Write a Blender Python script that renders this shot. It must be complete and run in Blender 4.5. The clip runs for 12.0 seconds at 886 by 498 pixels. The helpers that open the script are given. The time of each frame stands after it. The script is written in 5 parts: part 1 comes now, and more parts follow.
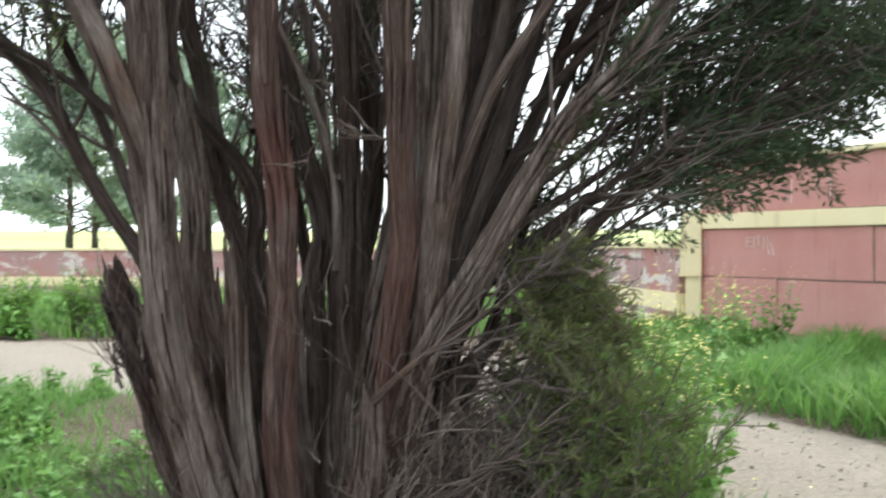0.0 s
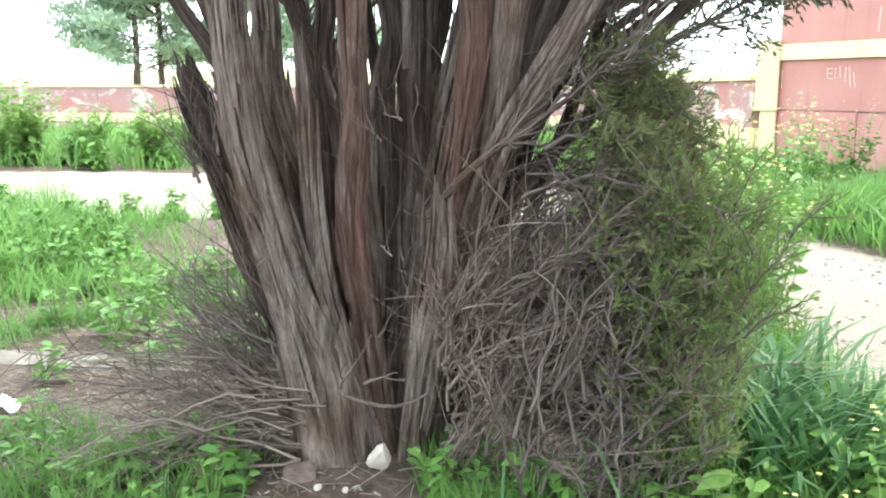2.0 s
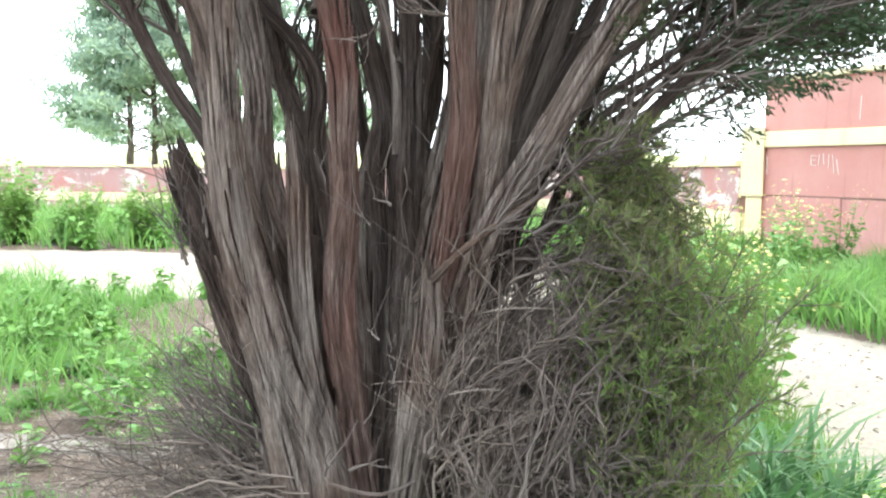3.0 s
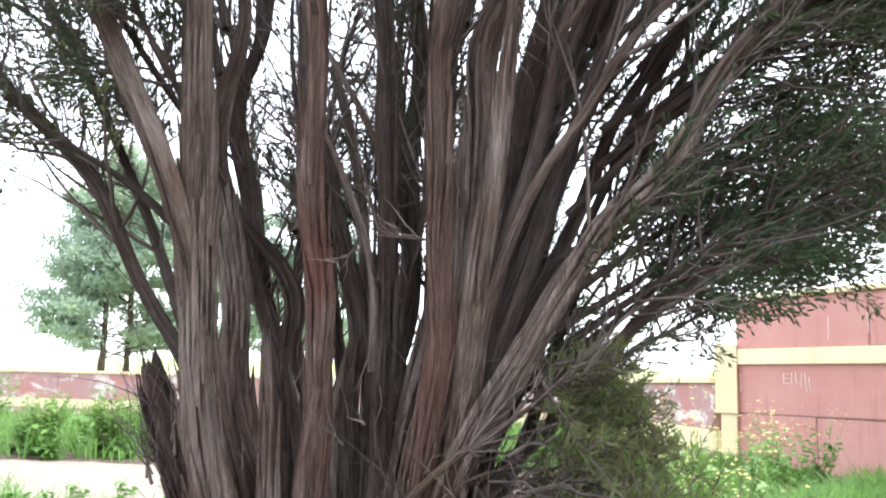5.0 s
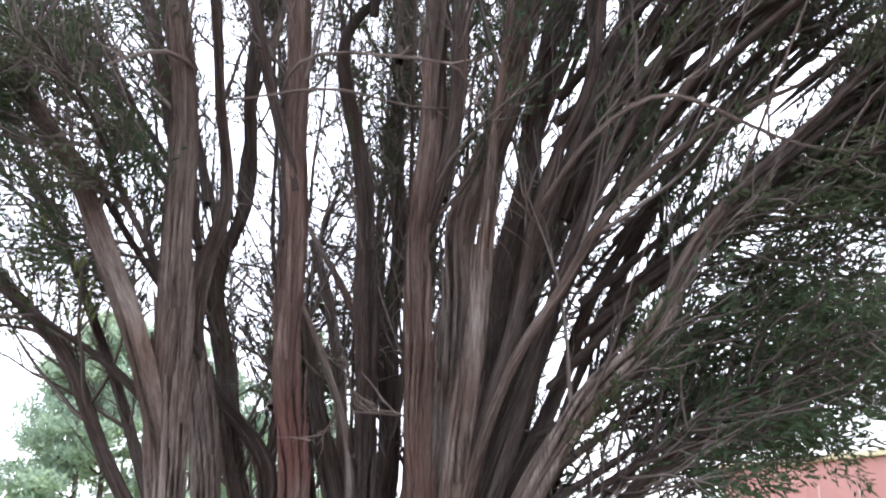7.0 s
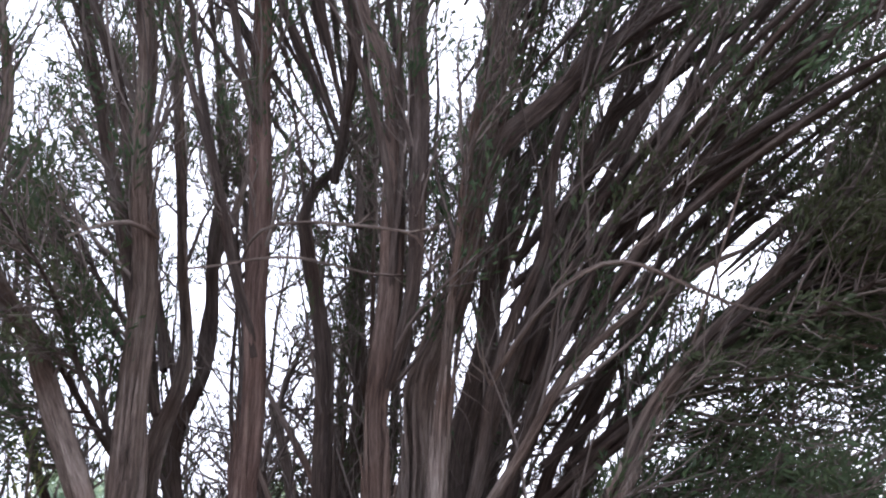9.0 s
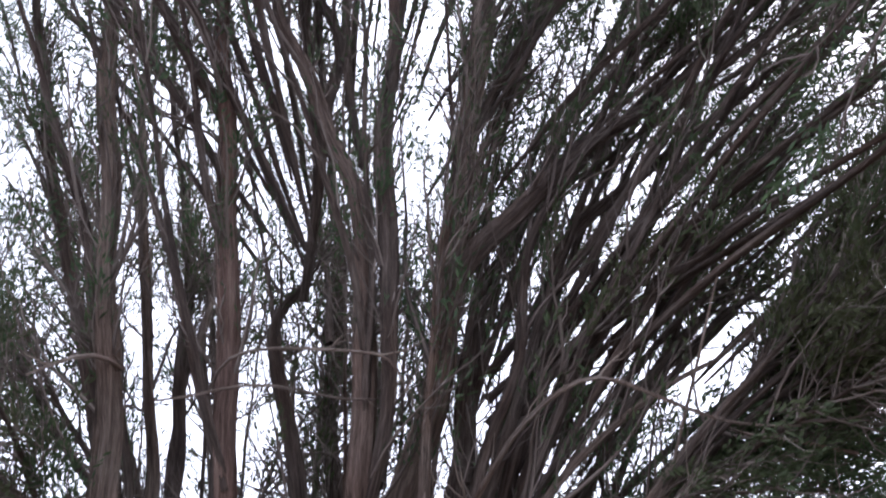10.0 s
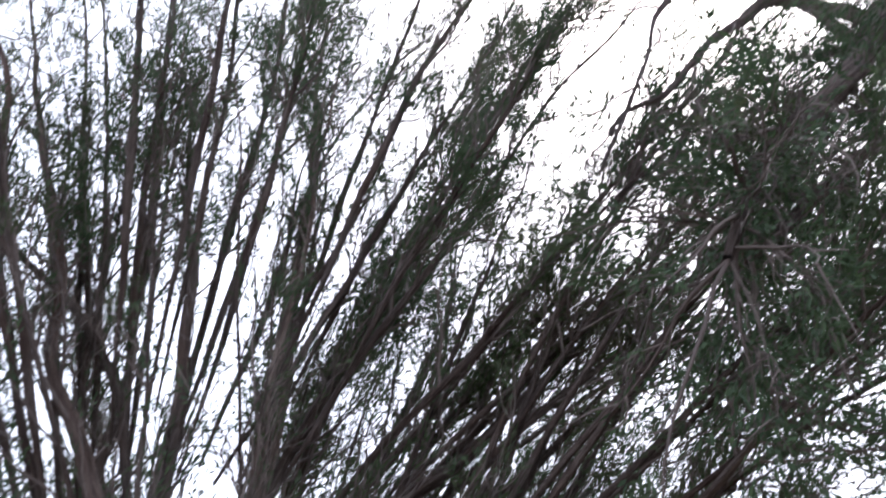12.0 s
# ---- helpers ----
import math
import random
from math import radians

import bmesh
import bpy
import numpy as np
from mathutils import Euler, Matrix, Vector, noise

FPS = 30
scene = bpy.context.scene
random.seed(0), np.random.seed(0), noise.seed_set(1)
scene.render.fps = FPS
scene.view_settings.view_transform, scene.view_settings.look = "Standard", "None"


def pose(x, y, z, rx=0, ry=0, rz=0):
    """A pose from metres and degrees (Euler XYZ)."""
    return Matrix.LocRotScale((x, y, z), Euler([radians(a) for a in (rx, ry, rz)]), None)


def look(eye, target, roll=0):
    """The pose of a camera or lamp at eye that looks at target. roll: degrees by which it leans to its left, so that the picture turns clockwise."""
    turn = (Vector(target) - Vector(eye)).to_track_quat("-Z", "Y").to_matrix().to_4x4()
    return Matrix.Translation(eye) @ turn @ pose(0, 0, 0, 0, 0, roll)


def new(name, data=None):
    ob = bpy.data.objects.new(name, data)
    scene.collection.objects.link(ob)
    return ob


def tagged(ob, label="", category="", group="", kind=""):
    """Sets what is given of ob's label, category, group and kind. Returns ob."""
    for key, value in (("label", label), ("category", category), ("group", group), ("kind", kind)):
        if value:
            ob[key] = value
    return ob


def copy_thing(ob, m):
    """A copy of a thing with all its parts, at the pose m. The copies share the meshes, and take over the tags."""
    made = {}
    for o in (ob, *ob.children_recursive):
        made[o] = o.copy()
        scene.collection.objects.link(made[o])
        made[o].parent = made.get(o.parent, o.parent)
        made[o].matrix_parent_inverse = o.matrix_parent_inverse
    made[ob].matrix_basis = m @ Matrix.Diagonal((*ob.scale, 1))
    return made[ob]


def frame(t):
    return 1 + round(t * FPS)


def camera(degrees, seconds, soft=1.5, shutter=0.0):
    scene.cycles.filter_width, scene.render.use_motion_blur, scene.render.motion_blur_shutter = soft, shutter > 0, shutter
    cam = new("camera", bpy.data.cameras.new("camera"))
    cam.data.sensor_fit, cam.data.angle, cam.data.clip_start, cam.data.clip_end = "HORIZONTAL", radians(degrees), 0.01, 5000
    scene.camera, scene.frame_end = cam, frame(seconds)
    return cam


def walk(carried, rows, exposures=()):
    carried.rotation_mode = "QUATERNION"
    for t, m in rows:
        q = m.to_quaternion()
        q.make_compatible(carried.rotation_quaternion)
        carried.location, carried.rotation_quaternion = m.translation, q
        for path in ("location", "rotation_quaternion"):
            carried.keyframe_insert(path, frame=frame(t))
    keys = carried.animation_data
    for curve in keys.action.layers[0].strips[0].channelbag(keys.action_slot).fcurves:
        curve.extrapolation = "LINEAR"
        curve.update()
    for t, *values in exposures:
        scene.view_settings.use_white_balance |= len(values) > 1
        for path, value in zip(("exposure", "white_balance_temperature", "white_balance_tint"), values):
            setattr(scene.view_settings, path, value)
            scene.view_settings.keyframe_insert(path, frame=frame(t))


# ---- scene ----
cam = camera(51.5, 12.0, soft=2.0, shutter=0.3)
PATH = [
    (0, look((0.023, 0.008, 1.581), (0.055, 2.249, 1.578), 0.0)),
    (0.5, look((0.026, 0.045, 1.556), (-0.124, 2.276, 1.411), -0.5)),
    (1, look((0.018, 0.032, 1.493), (-0.136, 2.250, 1.216), -0.4)),
    (1.5, look((0.005, 0.010, 1.438), (-0.131, 2.216, 1.074), -0.0)),
    (2, look((0.000, 0.000, 1.426), (-0.121, 2.204, 1.042), 0.1)),
    (2.5, look((-0.000, 0.013, 1.427), (-0.109, 2.227, 1.107), 0.3)),
    (3, look((0.005, 0.003, 1.437), (-0.093, 2.233, 1.249), 0.6)),
    (5, look((0.004, -0.014, 1.465), (-0.043, 2.201, 1.788), 1.5)),
    (5.5, look((0.011, -0.004, 1.472), (-0.029, 2.194, 1.901), 1.6)),
    (6, look((0.003, 0.010, 1.475), (-0.024, 2.184, 2.012), 1.4)),
    (6.5, look((-0.006, 0.012, 1.476), (-0.017, 2.162, 2.107), 1.4)),
    (7, look((0.014, 0.010, 1.500), (0.003, 2.132, 2.214), 1.1)),
    (9, look((0.054, -0.047, 1.556), (0.112, 1.938, 2.592), -0.3)),
    (9.5, look((0.049, -0.052, 1.598), (0.140, 1.887, 2.716), -1.9)),
    (10, look((0.039, -0.075, 1.675), (0.180, 1.803, 2.888), -3.7)),
    (10.5, look((0.054, -0.141, 1.833), (0.234, 1.698, 3.099), -4.5)),
    (11, look((0.060, -0.117, 1.855), (0.333, 1.585, 3.284), -6.4)),
    (11.5, look((0.054, 0.012, 1.797), (0.474, 1.497, 3.420), -11.2)),
    (12, look((0.073, 0.128, 1.808), (0.689, 1.334, 3.593), -19.5)),
]
walk(cam, PATH, exposures=((0.0, 0.35, 6300, 3), (0.6, 0.85, 6300, 0), (1.2, 1.15, 6200, 0), (3.0, 1.32, 6150, 2), (5.0, 1.0, 6200, 9), (7.0, 0.9, 6100, 14), (9.0, 0.6, 6000, 18), (12.0, 0.35, 5800, 15)))

# ---- light: bright overcast sky, weak wide sun, high on the right behind the tree ----
world = bpy.data.worlds.new("sky")
scene.world = world
world.use_nodes = True
SUN_ELEV, SUN_ROT = radians(58), radians(62)
sky = world.node_tree.nodes.new("ShaderNodeTexSky")
sky.sky_type, sky.sun_disc = "NISHITA", False
sky.sun_elevation, sky.sun_rotation = SUN_ELEV, SUN_ROT
sky.air_density, sky.dust_density, sky.ozone_density = 1.0, 6.0, 1.0
haze = world.node_tree.nodes.new("ShaderNodeMix")
haze.data_type = "RGBA"
haze.inputs[0].default_value = 0.65
haze.inputs[7].default_value = (11.0, 11.2, 11.6, 1)
world.node_tree.links.new(sky.outputs[0], haze.inputs[6])
bg = world.node_tree.nodes["Background"]
world.node_tree.links.new(haze.outputs[2], bg.inputs[0])
bg.inputs[1].default_value = 0.205
sun_data = bpy.data.lights.new("sun", "SUN")
sun_data.energy, sun_data.angle, sun_data.color = 2.2, radians(20), (1.0, 0.95, 0.87)
sun = new("sun", sun_data)
sun.matrix_world = look((0, 0, 0), (-math.sin(SUN_ROT) * math.cos(SUN_ELEV), -math.cos(SUN_ROT) * math.cos(SUN_ELEV), -math.sin(SUN_ELEV)))

rng = np.random.default_rng(7)
U = rng.uniform


# ---- materials ----
def material(name, rough=0.85):
    m = bpy.data.materials.new(name)
    m.use_nodes = True
    m.node_tree.nodes["Principled BSDF"].inputs["Roughness"].default_value = rough
    m.node_tree.nodes["Principled BSDF"].inputs["Specular IOR Level"].default_value = 0.25
    return m


class Nodes:
    """Small helper to wire one material."""

    def __init__(self, name, rough=0.85):
        self.m = material(name, rough)
        self.t = self.m.node_tree
        self.out = self.t.nodes["Principled BSDF"]

    def add(self, kind, **inputs):
        n = self.t.nodes.new(kind)
        for k, v in inputs.items():
            self.put(n, k.replace("_", " "), v)
        return n

    def put(self, n, key, v):
        sock = n.inputs[int(key[1:])] if key[0] == "i" and key[1:].isdigit() else n.inputs[key]
        if isinstance(v, bpy.types.NodeSocket):
            self.t.links.new(v, sock)
        else:
            sock.default_value = v

    def coord(self, which="Object", scale=(1, 1, 1)):
        c = self.t.nodes.new("ShaderNodeTexCoord")
        mp = self.add("ShaderNodeMapping", Vector=c.outputs[which], Scale=scale)
        return mp.outputs[0]

    def noise(self, vec, scale, detail=4.0, rough=0.6):
        return self.add("ShaderNodeTexNoise", Vector=vec, Scale=scale, Detail=detail, Roughness=rough).outputs[0]

    def ramp(self, fac, *stops):
        n = self.add("ShaderNodeValToRGB", Fac=fac)
        e = n.color_ramp.elements
        while len(e) < len(stops):
            e.new(0.5)
        for el, (p, c) in zip(e, stops):
            el.position = p
            el.color = (*c, 1) if len(c) == 3 else c
        return n.outputs[0]

    def mix(self, fac, a, b, mode="MIX"):
        n = self.t.nodes.new("ShaderNodeMix")
        n.data_type, n.blend_type = "RGBA", mode
        for i, v in ((0, fac), (6, a), (7, b)):
            if isinstance(v, bpy.types.NodeSocket):
                self.t.links.new(v, n.inputs[i])
            elif i:
                n.inputs[i].default_value = (*v, 1)
            else:
                n.inputs[i].default_value = v
        return n.outputs[2]

    def math(self, op, a, b=0.0):
        n = self.t.nodes.new("ShaderNodeMath")
        n.operation = op
        for i, v in ((0, a), (1, b)):
            if isinstance(v, bpy.types.NodeSocket):
                self.t.links.new(v, n.inputs[i])
            else:
                n.inputs[i].default_value = v
        return n.outputs[0]

    def color(self, c):
        self.put(self.out, "Base Color", c)
        return self

    def bump(self, h, strength=0.5, dist=0.01):
        b = self.add("ShaderNodeBump", Height=h, Strength=strength, Distance=dist)
        self.t.links.new(b.outputs[0], self.out.inputs["Normal"])
        return self


def bark_material(name, dark, mid, pale, red=0.0):
    n = Nodes(name, 0.92)
    uv = n.coord("UV")
    fibre = n.noise(n.add("ShaderNodeMapping", Vector=uv, Scale=(90, 4.0, 1)).outputs[0], 1.0, 6, 0.65)
    plate = n.noise(n.add("ShaderNodeMapping", Vector=uv, Scale=(12, 1.1, 1)).outputs[0], 1.0, 3, 0.5)
    warp = n.noise(n.coord("Object"), 5.0, 3)
    bent = n.add("ShaderNodeVectorMath", i0=uv, i1=n.add("ShaderNodeVectorMath", i0=n.add("ShaderNodeCombineXYZ", X=warp).outputs[0], i1=(0.06, 0.06, 0.06)).outputs[0])
    bent.inputs[1].links[0].from_node.operation = "MULTIPLY"
    flake = n.noise(n.add("ShaderNodeMapping", Vector=bent.outputs[0], Scale=(140, 15, 1)).outputs[0], 1.0, 5, 0.7)
    crack = n.noise(n.add("ShaderNodeMapping", Vector=bent.outputs[0], Scale=(26, 1.7, 1)).outputs[0], 1.0, 4, 0.6)
    both = n.math("ADD", n.math("ADD", n.math("MULTIPLY", fibre, 0.3), n.math("MULTIPLY", plate, 0.2)), n.math("ADD", n.math("MULTIPLY", flake, 0.25), n.math("MULTIPLY", crack, 0.25)))
    c = n.ramp(both, (0.40, dark), (0.495, mid), (0.60, pale))
    big = n.noise(n.coord("Object"), 2.3, 3)
    c = n.mix(n.ramp(big, (0.4, (0, 0, 0)), (0.65, (1, 1, 1))), c, n.mix(1.0, c, (0.66, 0.55, 0.50), "MULTIPLY"))
    if red:
        patch = n.noise(n.add("ShaderNodeMapping", Vector=n.coord("Object"), Location=(0.3, 0.1, 0.2), Scale=(2.2, 2.2, 0.75)).outputs[0], 1.0, 3)
        z = n.add("ShaderNodeSeparateXYZ", Vector=n.t.nodes.new("ShaderNodeTexCoord").outputs["Object"]).outputs[2]
        window = n.ramp(n.math("MULTIPLY", z, 0.25), (0.16, (0, 0, 0)), (0.22, (1, 1, 1)), (0.44, (1, 1, 1)), (0.52, (0, 0, 0)))
        red = n.math("MULTIPLY", window, red)
        c = n.mix(n.math("MULTIPLY", n.ramp(patch, (0.42, (0, 0, 0)), (0.56, (1, 1, 1))), red), c, n.mix(0.75, c, (0.20, 0.07, 0.055)))
    n.color(c)
    n.bump(both, 1.0, 0.06)
    return n.m


BARK = bark_material("bark", (0.03, 0.023, 0.02), (0.15, 0.118, 0.10), (0.33, 0.275, 0.24))
BARK_DARK = bark_material("bark_dark", (0.035, 0.027, 0.024), (0.095, 0.075, 0.066), (0.20, 0.165, 0.145))
BARK_RED = bark_material("bark_red", (0.045, 0.028, 0.024), (0.15, 0.10, 0.085), (0.28, 0.21, 0.18), 0.85)
BARK_RUST = bark_material("bark_rust", (0.045, 0.032, 0.027), (0.16, 0.118, 0.10), (0.30, 0.24, 0.21), 0.35)
BARK_PALE = bark_material("bark_pale", (0.05, 0.041, 0.036), (0.22, 0.18, 0.158), (0.44, 0.38, 0.34))


def island_material(name, colors, rough=0.7, translucent=0.0, patch=None):
    n = Nodes(name, rough)
    g = n.t.nodes.new("ShaderNodeNewGeometry")
    stops = [(i / max(1, len(colors) - 1), c) for i, c in enumerate(colors)]
    c = n.ramp(g.outputs["Random Per Island"], *stops)
    if patch:
        big = n.noise(n.coord("Object"), patch[0], 3)
        c = n.mix(n.ramp(big, (0.45, (0, 0, 0)), (0.65, (1, 1, 1))), c, n.mix(0.7, c, patch[1]))
    n.color(c)
    if translucent:
        tr = n.add("ShaderNodeBsdfTranslucent", Color=c)
        ms = n.add("ShaderNodeMixShader", Fac=translucent)
        n.t.links.new(n.out.outputs[0], ms.inputs[1])
        n.t.links.new(tr.outputs[0], ms.inputs[2])
        n.t.links.new(ms.outputs[0], n.t.nodes["Material Output"].inputs[0])
    return n.m


TWIG = island_material("twig", [(0.10, 0.08, 0.07), (0.17, 0.14, 0.125), (0.07, 0.055, 0.05), (0.24, 0.205, 0.185)], 0.9)
DEAD = island_material("dead_twig", [(0.15, 0.118, 0.10), (0.22, 0.175, 0.15), (0.10, 0.078, 0.068), (0.29, 0.24, 0.205)], 0.9)
NEEDLE = island_material("scale_leaf", [(0.045, 0.075, 0.04), (0.065, 0.105, 0.05), (0.055, 0.085, 0.05), (0.08, 0.125, 0.055), (0.05, 0.08, 0.045)], 0.65, 0.3, (0.9, (0.08, 0.078, 0.04)))
NEEDLE_LIGHT = island_material("scale_leaf_light", [(0.12, 0.18, 0.06), (0.17, 0.23, 0.075), (0.15, 0.14, 0.08), (0.22, 0.26, 0.085), (0.17, 0.135, 0.09), (0.15, 0.21, 0.065)], 0.6, 0.55)
NEEDLE_FRESH = island_material("scale_leaf_fresh", [(0.13, 0.22, 0.06), (0.18, 0.28, 0.075), (0.21, 0.26, 0.09), (0.15, 0.25, 0.065)], 0.6, 0.55)
GRASS = island_material("grass_blade", [(0.09, 0.21, 0.04), (0.14, 0.28, 0.05), (0.11, 0.24, 0.06), (0.20, 0.32, 0.08), (0.16, 0.30, 0.09)], 0.5, 0.5, (0.7, (0.15, 0.28, 0.09)))
CEREAL = island_material("cereal_blade", [(0.05, 0.13, 0.045), (0.085, 0.18, 0.065), (0.065, 0.155, 0.055), (0.12, 0.22, 0.09)], 0.4, 0.35)
LEAF = island_material("broad_leaf", [(0.10, 0.22, 0.05), (0.15, 0.29, 0.06), (0.19, 0.34, 0.09), (0.11, 0.25, 0.07)], 0.45, 0.3)
LEAF_PALE = island_material("shrub_leaf", [(0.14, 0.27, 0.06), (0.20, 0.34, 0.08), (0.17, 0.30, 0.08), (0.25, 0.38, 0.11)], 0.5, 0.35)
STALK = island_material("stalk", [(0.13, 0.22, 0.06), (0.19, 0.26, 0.09)], 0.6)
PETAL = island_material("petal", [(0.80, 0.70, 0.22), (0.85, 0.78, 0.36), (0.75, 0.66, 0.26)], 0.5, 0.3)
# far needles: distance haze is put into this pale, translucent blue-green
PINE_HAZED = island_material("pine_tuft_hazed", [(0.30, 0.40, 0.32), (0.36, 0.46, 0.37), (0.26, 0.35, 0.30), (0.40, 0.48, 0.33)], 0.7, 0.55, (0.16, (0.34, 0.42, 0.22)))
CHIP = island_material("litter", [(0.30, 0.26, 0.22), (0.16, 0.12, 0.09), (0.42, 0.38, 0.33), (0.10, 0.075, 0.06)], 0.9)
PEBBLE = island_material("pebble", [(0.42, 0.38, 0.34), (0.30, 0.26, 0.23), (0.55, 0.52, 0.47), (0.24, 0.19, 0.16)], 0.85)


def stone_material(name, a, b, scale=18.0):
    n = Nodes(name, 0.9)
    co = n.coord("Object")
    f = n.noise(co, scale, 6)
    n.color(n.ramp(f, (0.35, a), (0.65, b)))
    n.bump(f, 0.4, 0.01)
    return n.m


STONE_WHITE = stone_material("stone_white", (0.48, 0.42, 0.37), (0.66, 0.60, 0.54))
BRICK = stone_material("brick_grey", (0.14, 0.10, 0.085), (0.24, 0.185, 0.16))
CONCRETE = stone_material("concrete", (0.13, 0.115, 0.10), (0.23, 0.205, 0.18), 9)
PAPER = stone_material("paper", (0.78, 0.78, 0.80), (0.86, 0.86, 0.88), 30)
LOG = stone_material("weathered_wood", (0.05, 0.04, 0.035), (0.16, 0.13, 0.11), 14)
CHALK = stone_material("chalk", (0.62, 0.50, 0.46), (0.72, 0.62, 0.58), 30)


def plaster_material(name, base, other, worn, wear_at=0.62):
    n = Nodes(name, 0.9)
    co = n.coord("Object")
    soft = n.noise(co, 0.9, 4)
    fine = n.noise(co, 26, 5)
    c = n.mix(n.ramp(soft, (0.35, (0, 0, 0)), (0.68, (1, 1, 1))), base, other)
    c = n.mix(n.math("MULTIPLY", fine, 0.35), c, n.mix(1.0, c, (0.72, 0.70, 0.70), "MULTIPLY"))
    streak = n.noise(n.add("ShaderNodeMapping", Vector=co, Scale=(0.75, 0.75, 1.7)).outputs[0], 1.5, 6, 0.7)
    c = n.mix(n.ramp(streak, (wear_at, (0, 0, 0)), (wear_at + 0.06, (1, 1, 1))), c, worn)
    drip = n.noise(n.add("ShaderNodeMapping", Vector=co, Scale=(5.0, 5.0, 0.5)).outputs[0], 1.0, 3)
    c = n.mix(n.ramp(drip, (0.58, (0, 0, 0)), (0.74, (0.4, 0.4, 0.4))), c, n.mix(1.0, c, (0.62, 0.58, 0.58), "MULTIPLY"))
    n.color(c)
    n.bump(n.math("ADD", fine, n.math("MULTIPLY", streak, 2.0)), 0.35, 0.012)
    return n.m


RED = plaster_material("red_plaster", (0.50, 0.24, 0.215), (0.56, 0.30, 0.27), (0.56, 0.46, 0.43), 0.64)
RED_WORN = plaster_material("red_plaster_worn", (0.46, 0.22, 0.20), (0.40, 0.31, 0.30), (0.62, 0.56, 0.52), 0.52)
CREAM = plaster_material("cream_paint", (0.80, 0.69, 0.43), (0.83, 0.74, 0.50), (0.68, 0.61, 0.49), 0.66)


def ground_material():
    n = Nodes("ground", 0.95)
    co = n.coord("Object")
    a = n.noise(co, 1.6, 6, 0.65)
    b = n.noise(co, 22, 5, 0.7)
    grit = n.noise(co, 90, 3)
    soil = n.ramp(b, (0.3, (0.04, 0.028, 0.022)), (0.5, (0.085, 0.06, 0.047)), (0.7, (0.17, 0.13, 0.105)))
    soil = n.mix(n.ramp(a, (0.4, (0, 0, 0)), (0.62, (1, 1, 1))), soil, n.mix(0.3, soil, (0.22, 0.18, 0.15)))
    sand = n.ramp(n.math("ADD", n.math("MULTIPLY", b, 0.6), n.math("MULTIPLY", grit, 0.4)), (0.3, (0.17, 0.145, 0.125)), (0.5, (0.27, 0.235, 0.20)), (0.7, (0.36, 0.325, 0.285)))
    at = n.t.nodes.new("ShaderNodeAttribute")
    at.attribute_name = "path"
    m = n.math("ADD", at.outputs["Fac"], n.math("MULTIPLY", n.math("SUBTRACT", a, 0.5), 0.9))
    c = n.mix(n.ramp(m, (0.38, (0, 0, 0)), (0.6, (1, 1, 1))), soil, sand)
    fd = n.t.nodes.new("ShaderNodeAttribute")
    fd.attribute_name = "field"
    field = n.ramp(n.noise(co, 0.08, 5), (0.35, (0.30, 0.37, 0.15)), (0.65, (0.42, 0.44, 0.21)))
    c = n.mix(fd.outputs["Fac"], c, field)
    n.color(c)
    n.bump(n.math("ADD", b, n.math("MULTIPLY", grit, 0.5)), 0.7, 0.03)
    return n.m


GROUND = ground_material()


# ---- mesh tools ----
def mesh_of(name, verts, faces, mat, uv=None):
    """A mesh from arrays: verts (n, 3), faces (m, 3 or 4)."""
    me = bpy.data.meshes.new(name)
    verts, faces = np.asarray(verts, dtype=np.float32), np.asarray(faces, dtype=np.int32)
    k = faces.shape[1]
    me.vertices.add(len(verts))
    me.vertices.foreach_set("co", verts.ravel())
    me.loops.add(faces.size)
    me.loops.foreach_set("vertex_index", faces.ravel())
    me.polygons.add(len(faces))
    me.polygons.foreach_set("loop_start", np.arange(0, faces.size, k, dtype=np.int32))
    me.polygons.foreach_set("use_smooth", np.ones(len(faces), dtype=bool))
    if uv is not None:
        layer = me.uv_layers.new(name="UVMap")
        layer.data.foreach_set("uv", np.asarray(uv, dtype=np.float32)[faces.ravel()].ravel())
    me.update(calc_edges=True)
    me.validate()
    me.materials.append(mat)
    return me


def part_of(name, me, parent=None, label="", kind=""):
    ob = new(name, me)
    if parent is not None:
        ob.parent = parent
    return tagged(ob, label=label, kind=kind)


def part(name, bm, mat, parent=None, label=""):
    me = bpy.data.meshes.new(name)
    bm.to_mesh(me)
    bm.free()
    me.materials.append(mat)
    return part_of(name, me, parent, label)


def unit(v):
    return v / np.maximum(np.linalg.norm(v, axis=-1, keepdims=True), 1e-9)


def tubes(P, R, sides=3):
    """Tapered tubes along P (n, k, 3) with radii R (n, k)."""
    n, k, _ = P.shape
    t = unit(np.gradient(P, axis=1))
    ref = unit(rng.normal(size=(n, 1, 3)))
    a = unit(ref - (ref * t).sum(-1, keepdims=True) * t)
    b = np.cross(t, a)
    ang = np.arange(sides) * 2 * np.pi / sides
    ring = a[:, :, None] * np.cos(ang)[None, None, :, None] + b[:, :, None] * np.sin(ang)[None, None, :, None]
    V = (P[:, :, None] + ring * R[:, :, None, None]).reshape(-1, 3)
    i, j, s = np.meshgrid(np.arange(n), np.arange(k - 1), np.arange(sides), indexing="ij")
    o = (i * k + j) * sides
    s2 = (s + 1) % sides
    Fc = np.stack([o + s, o + s2, o + sides + s2, o + sides + s], -1).reshape(-1, 4)
    return V, Fc


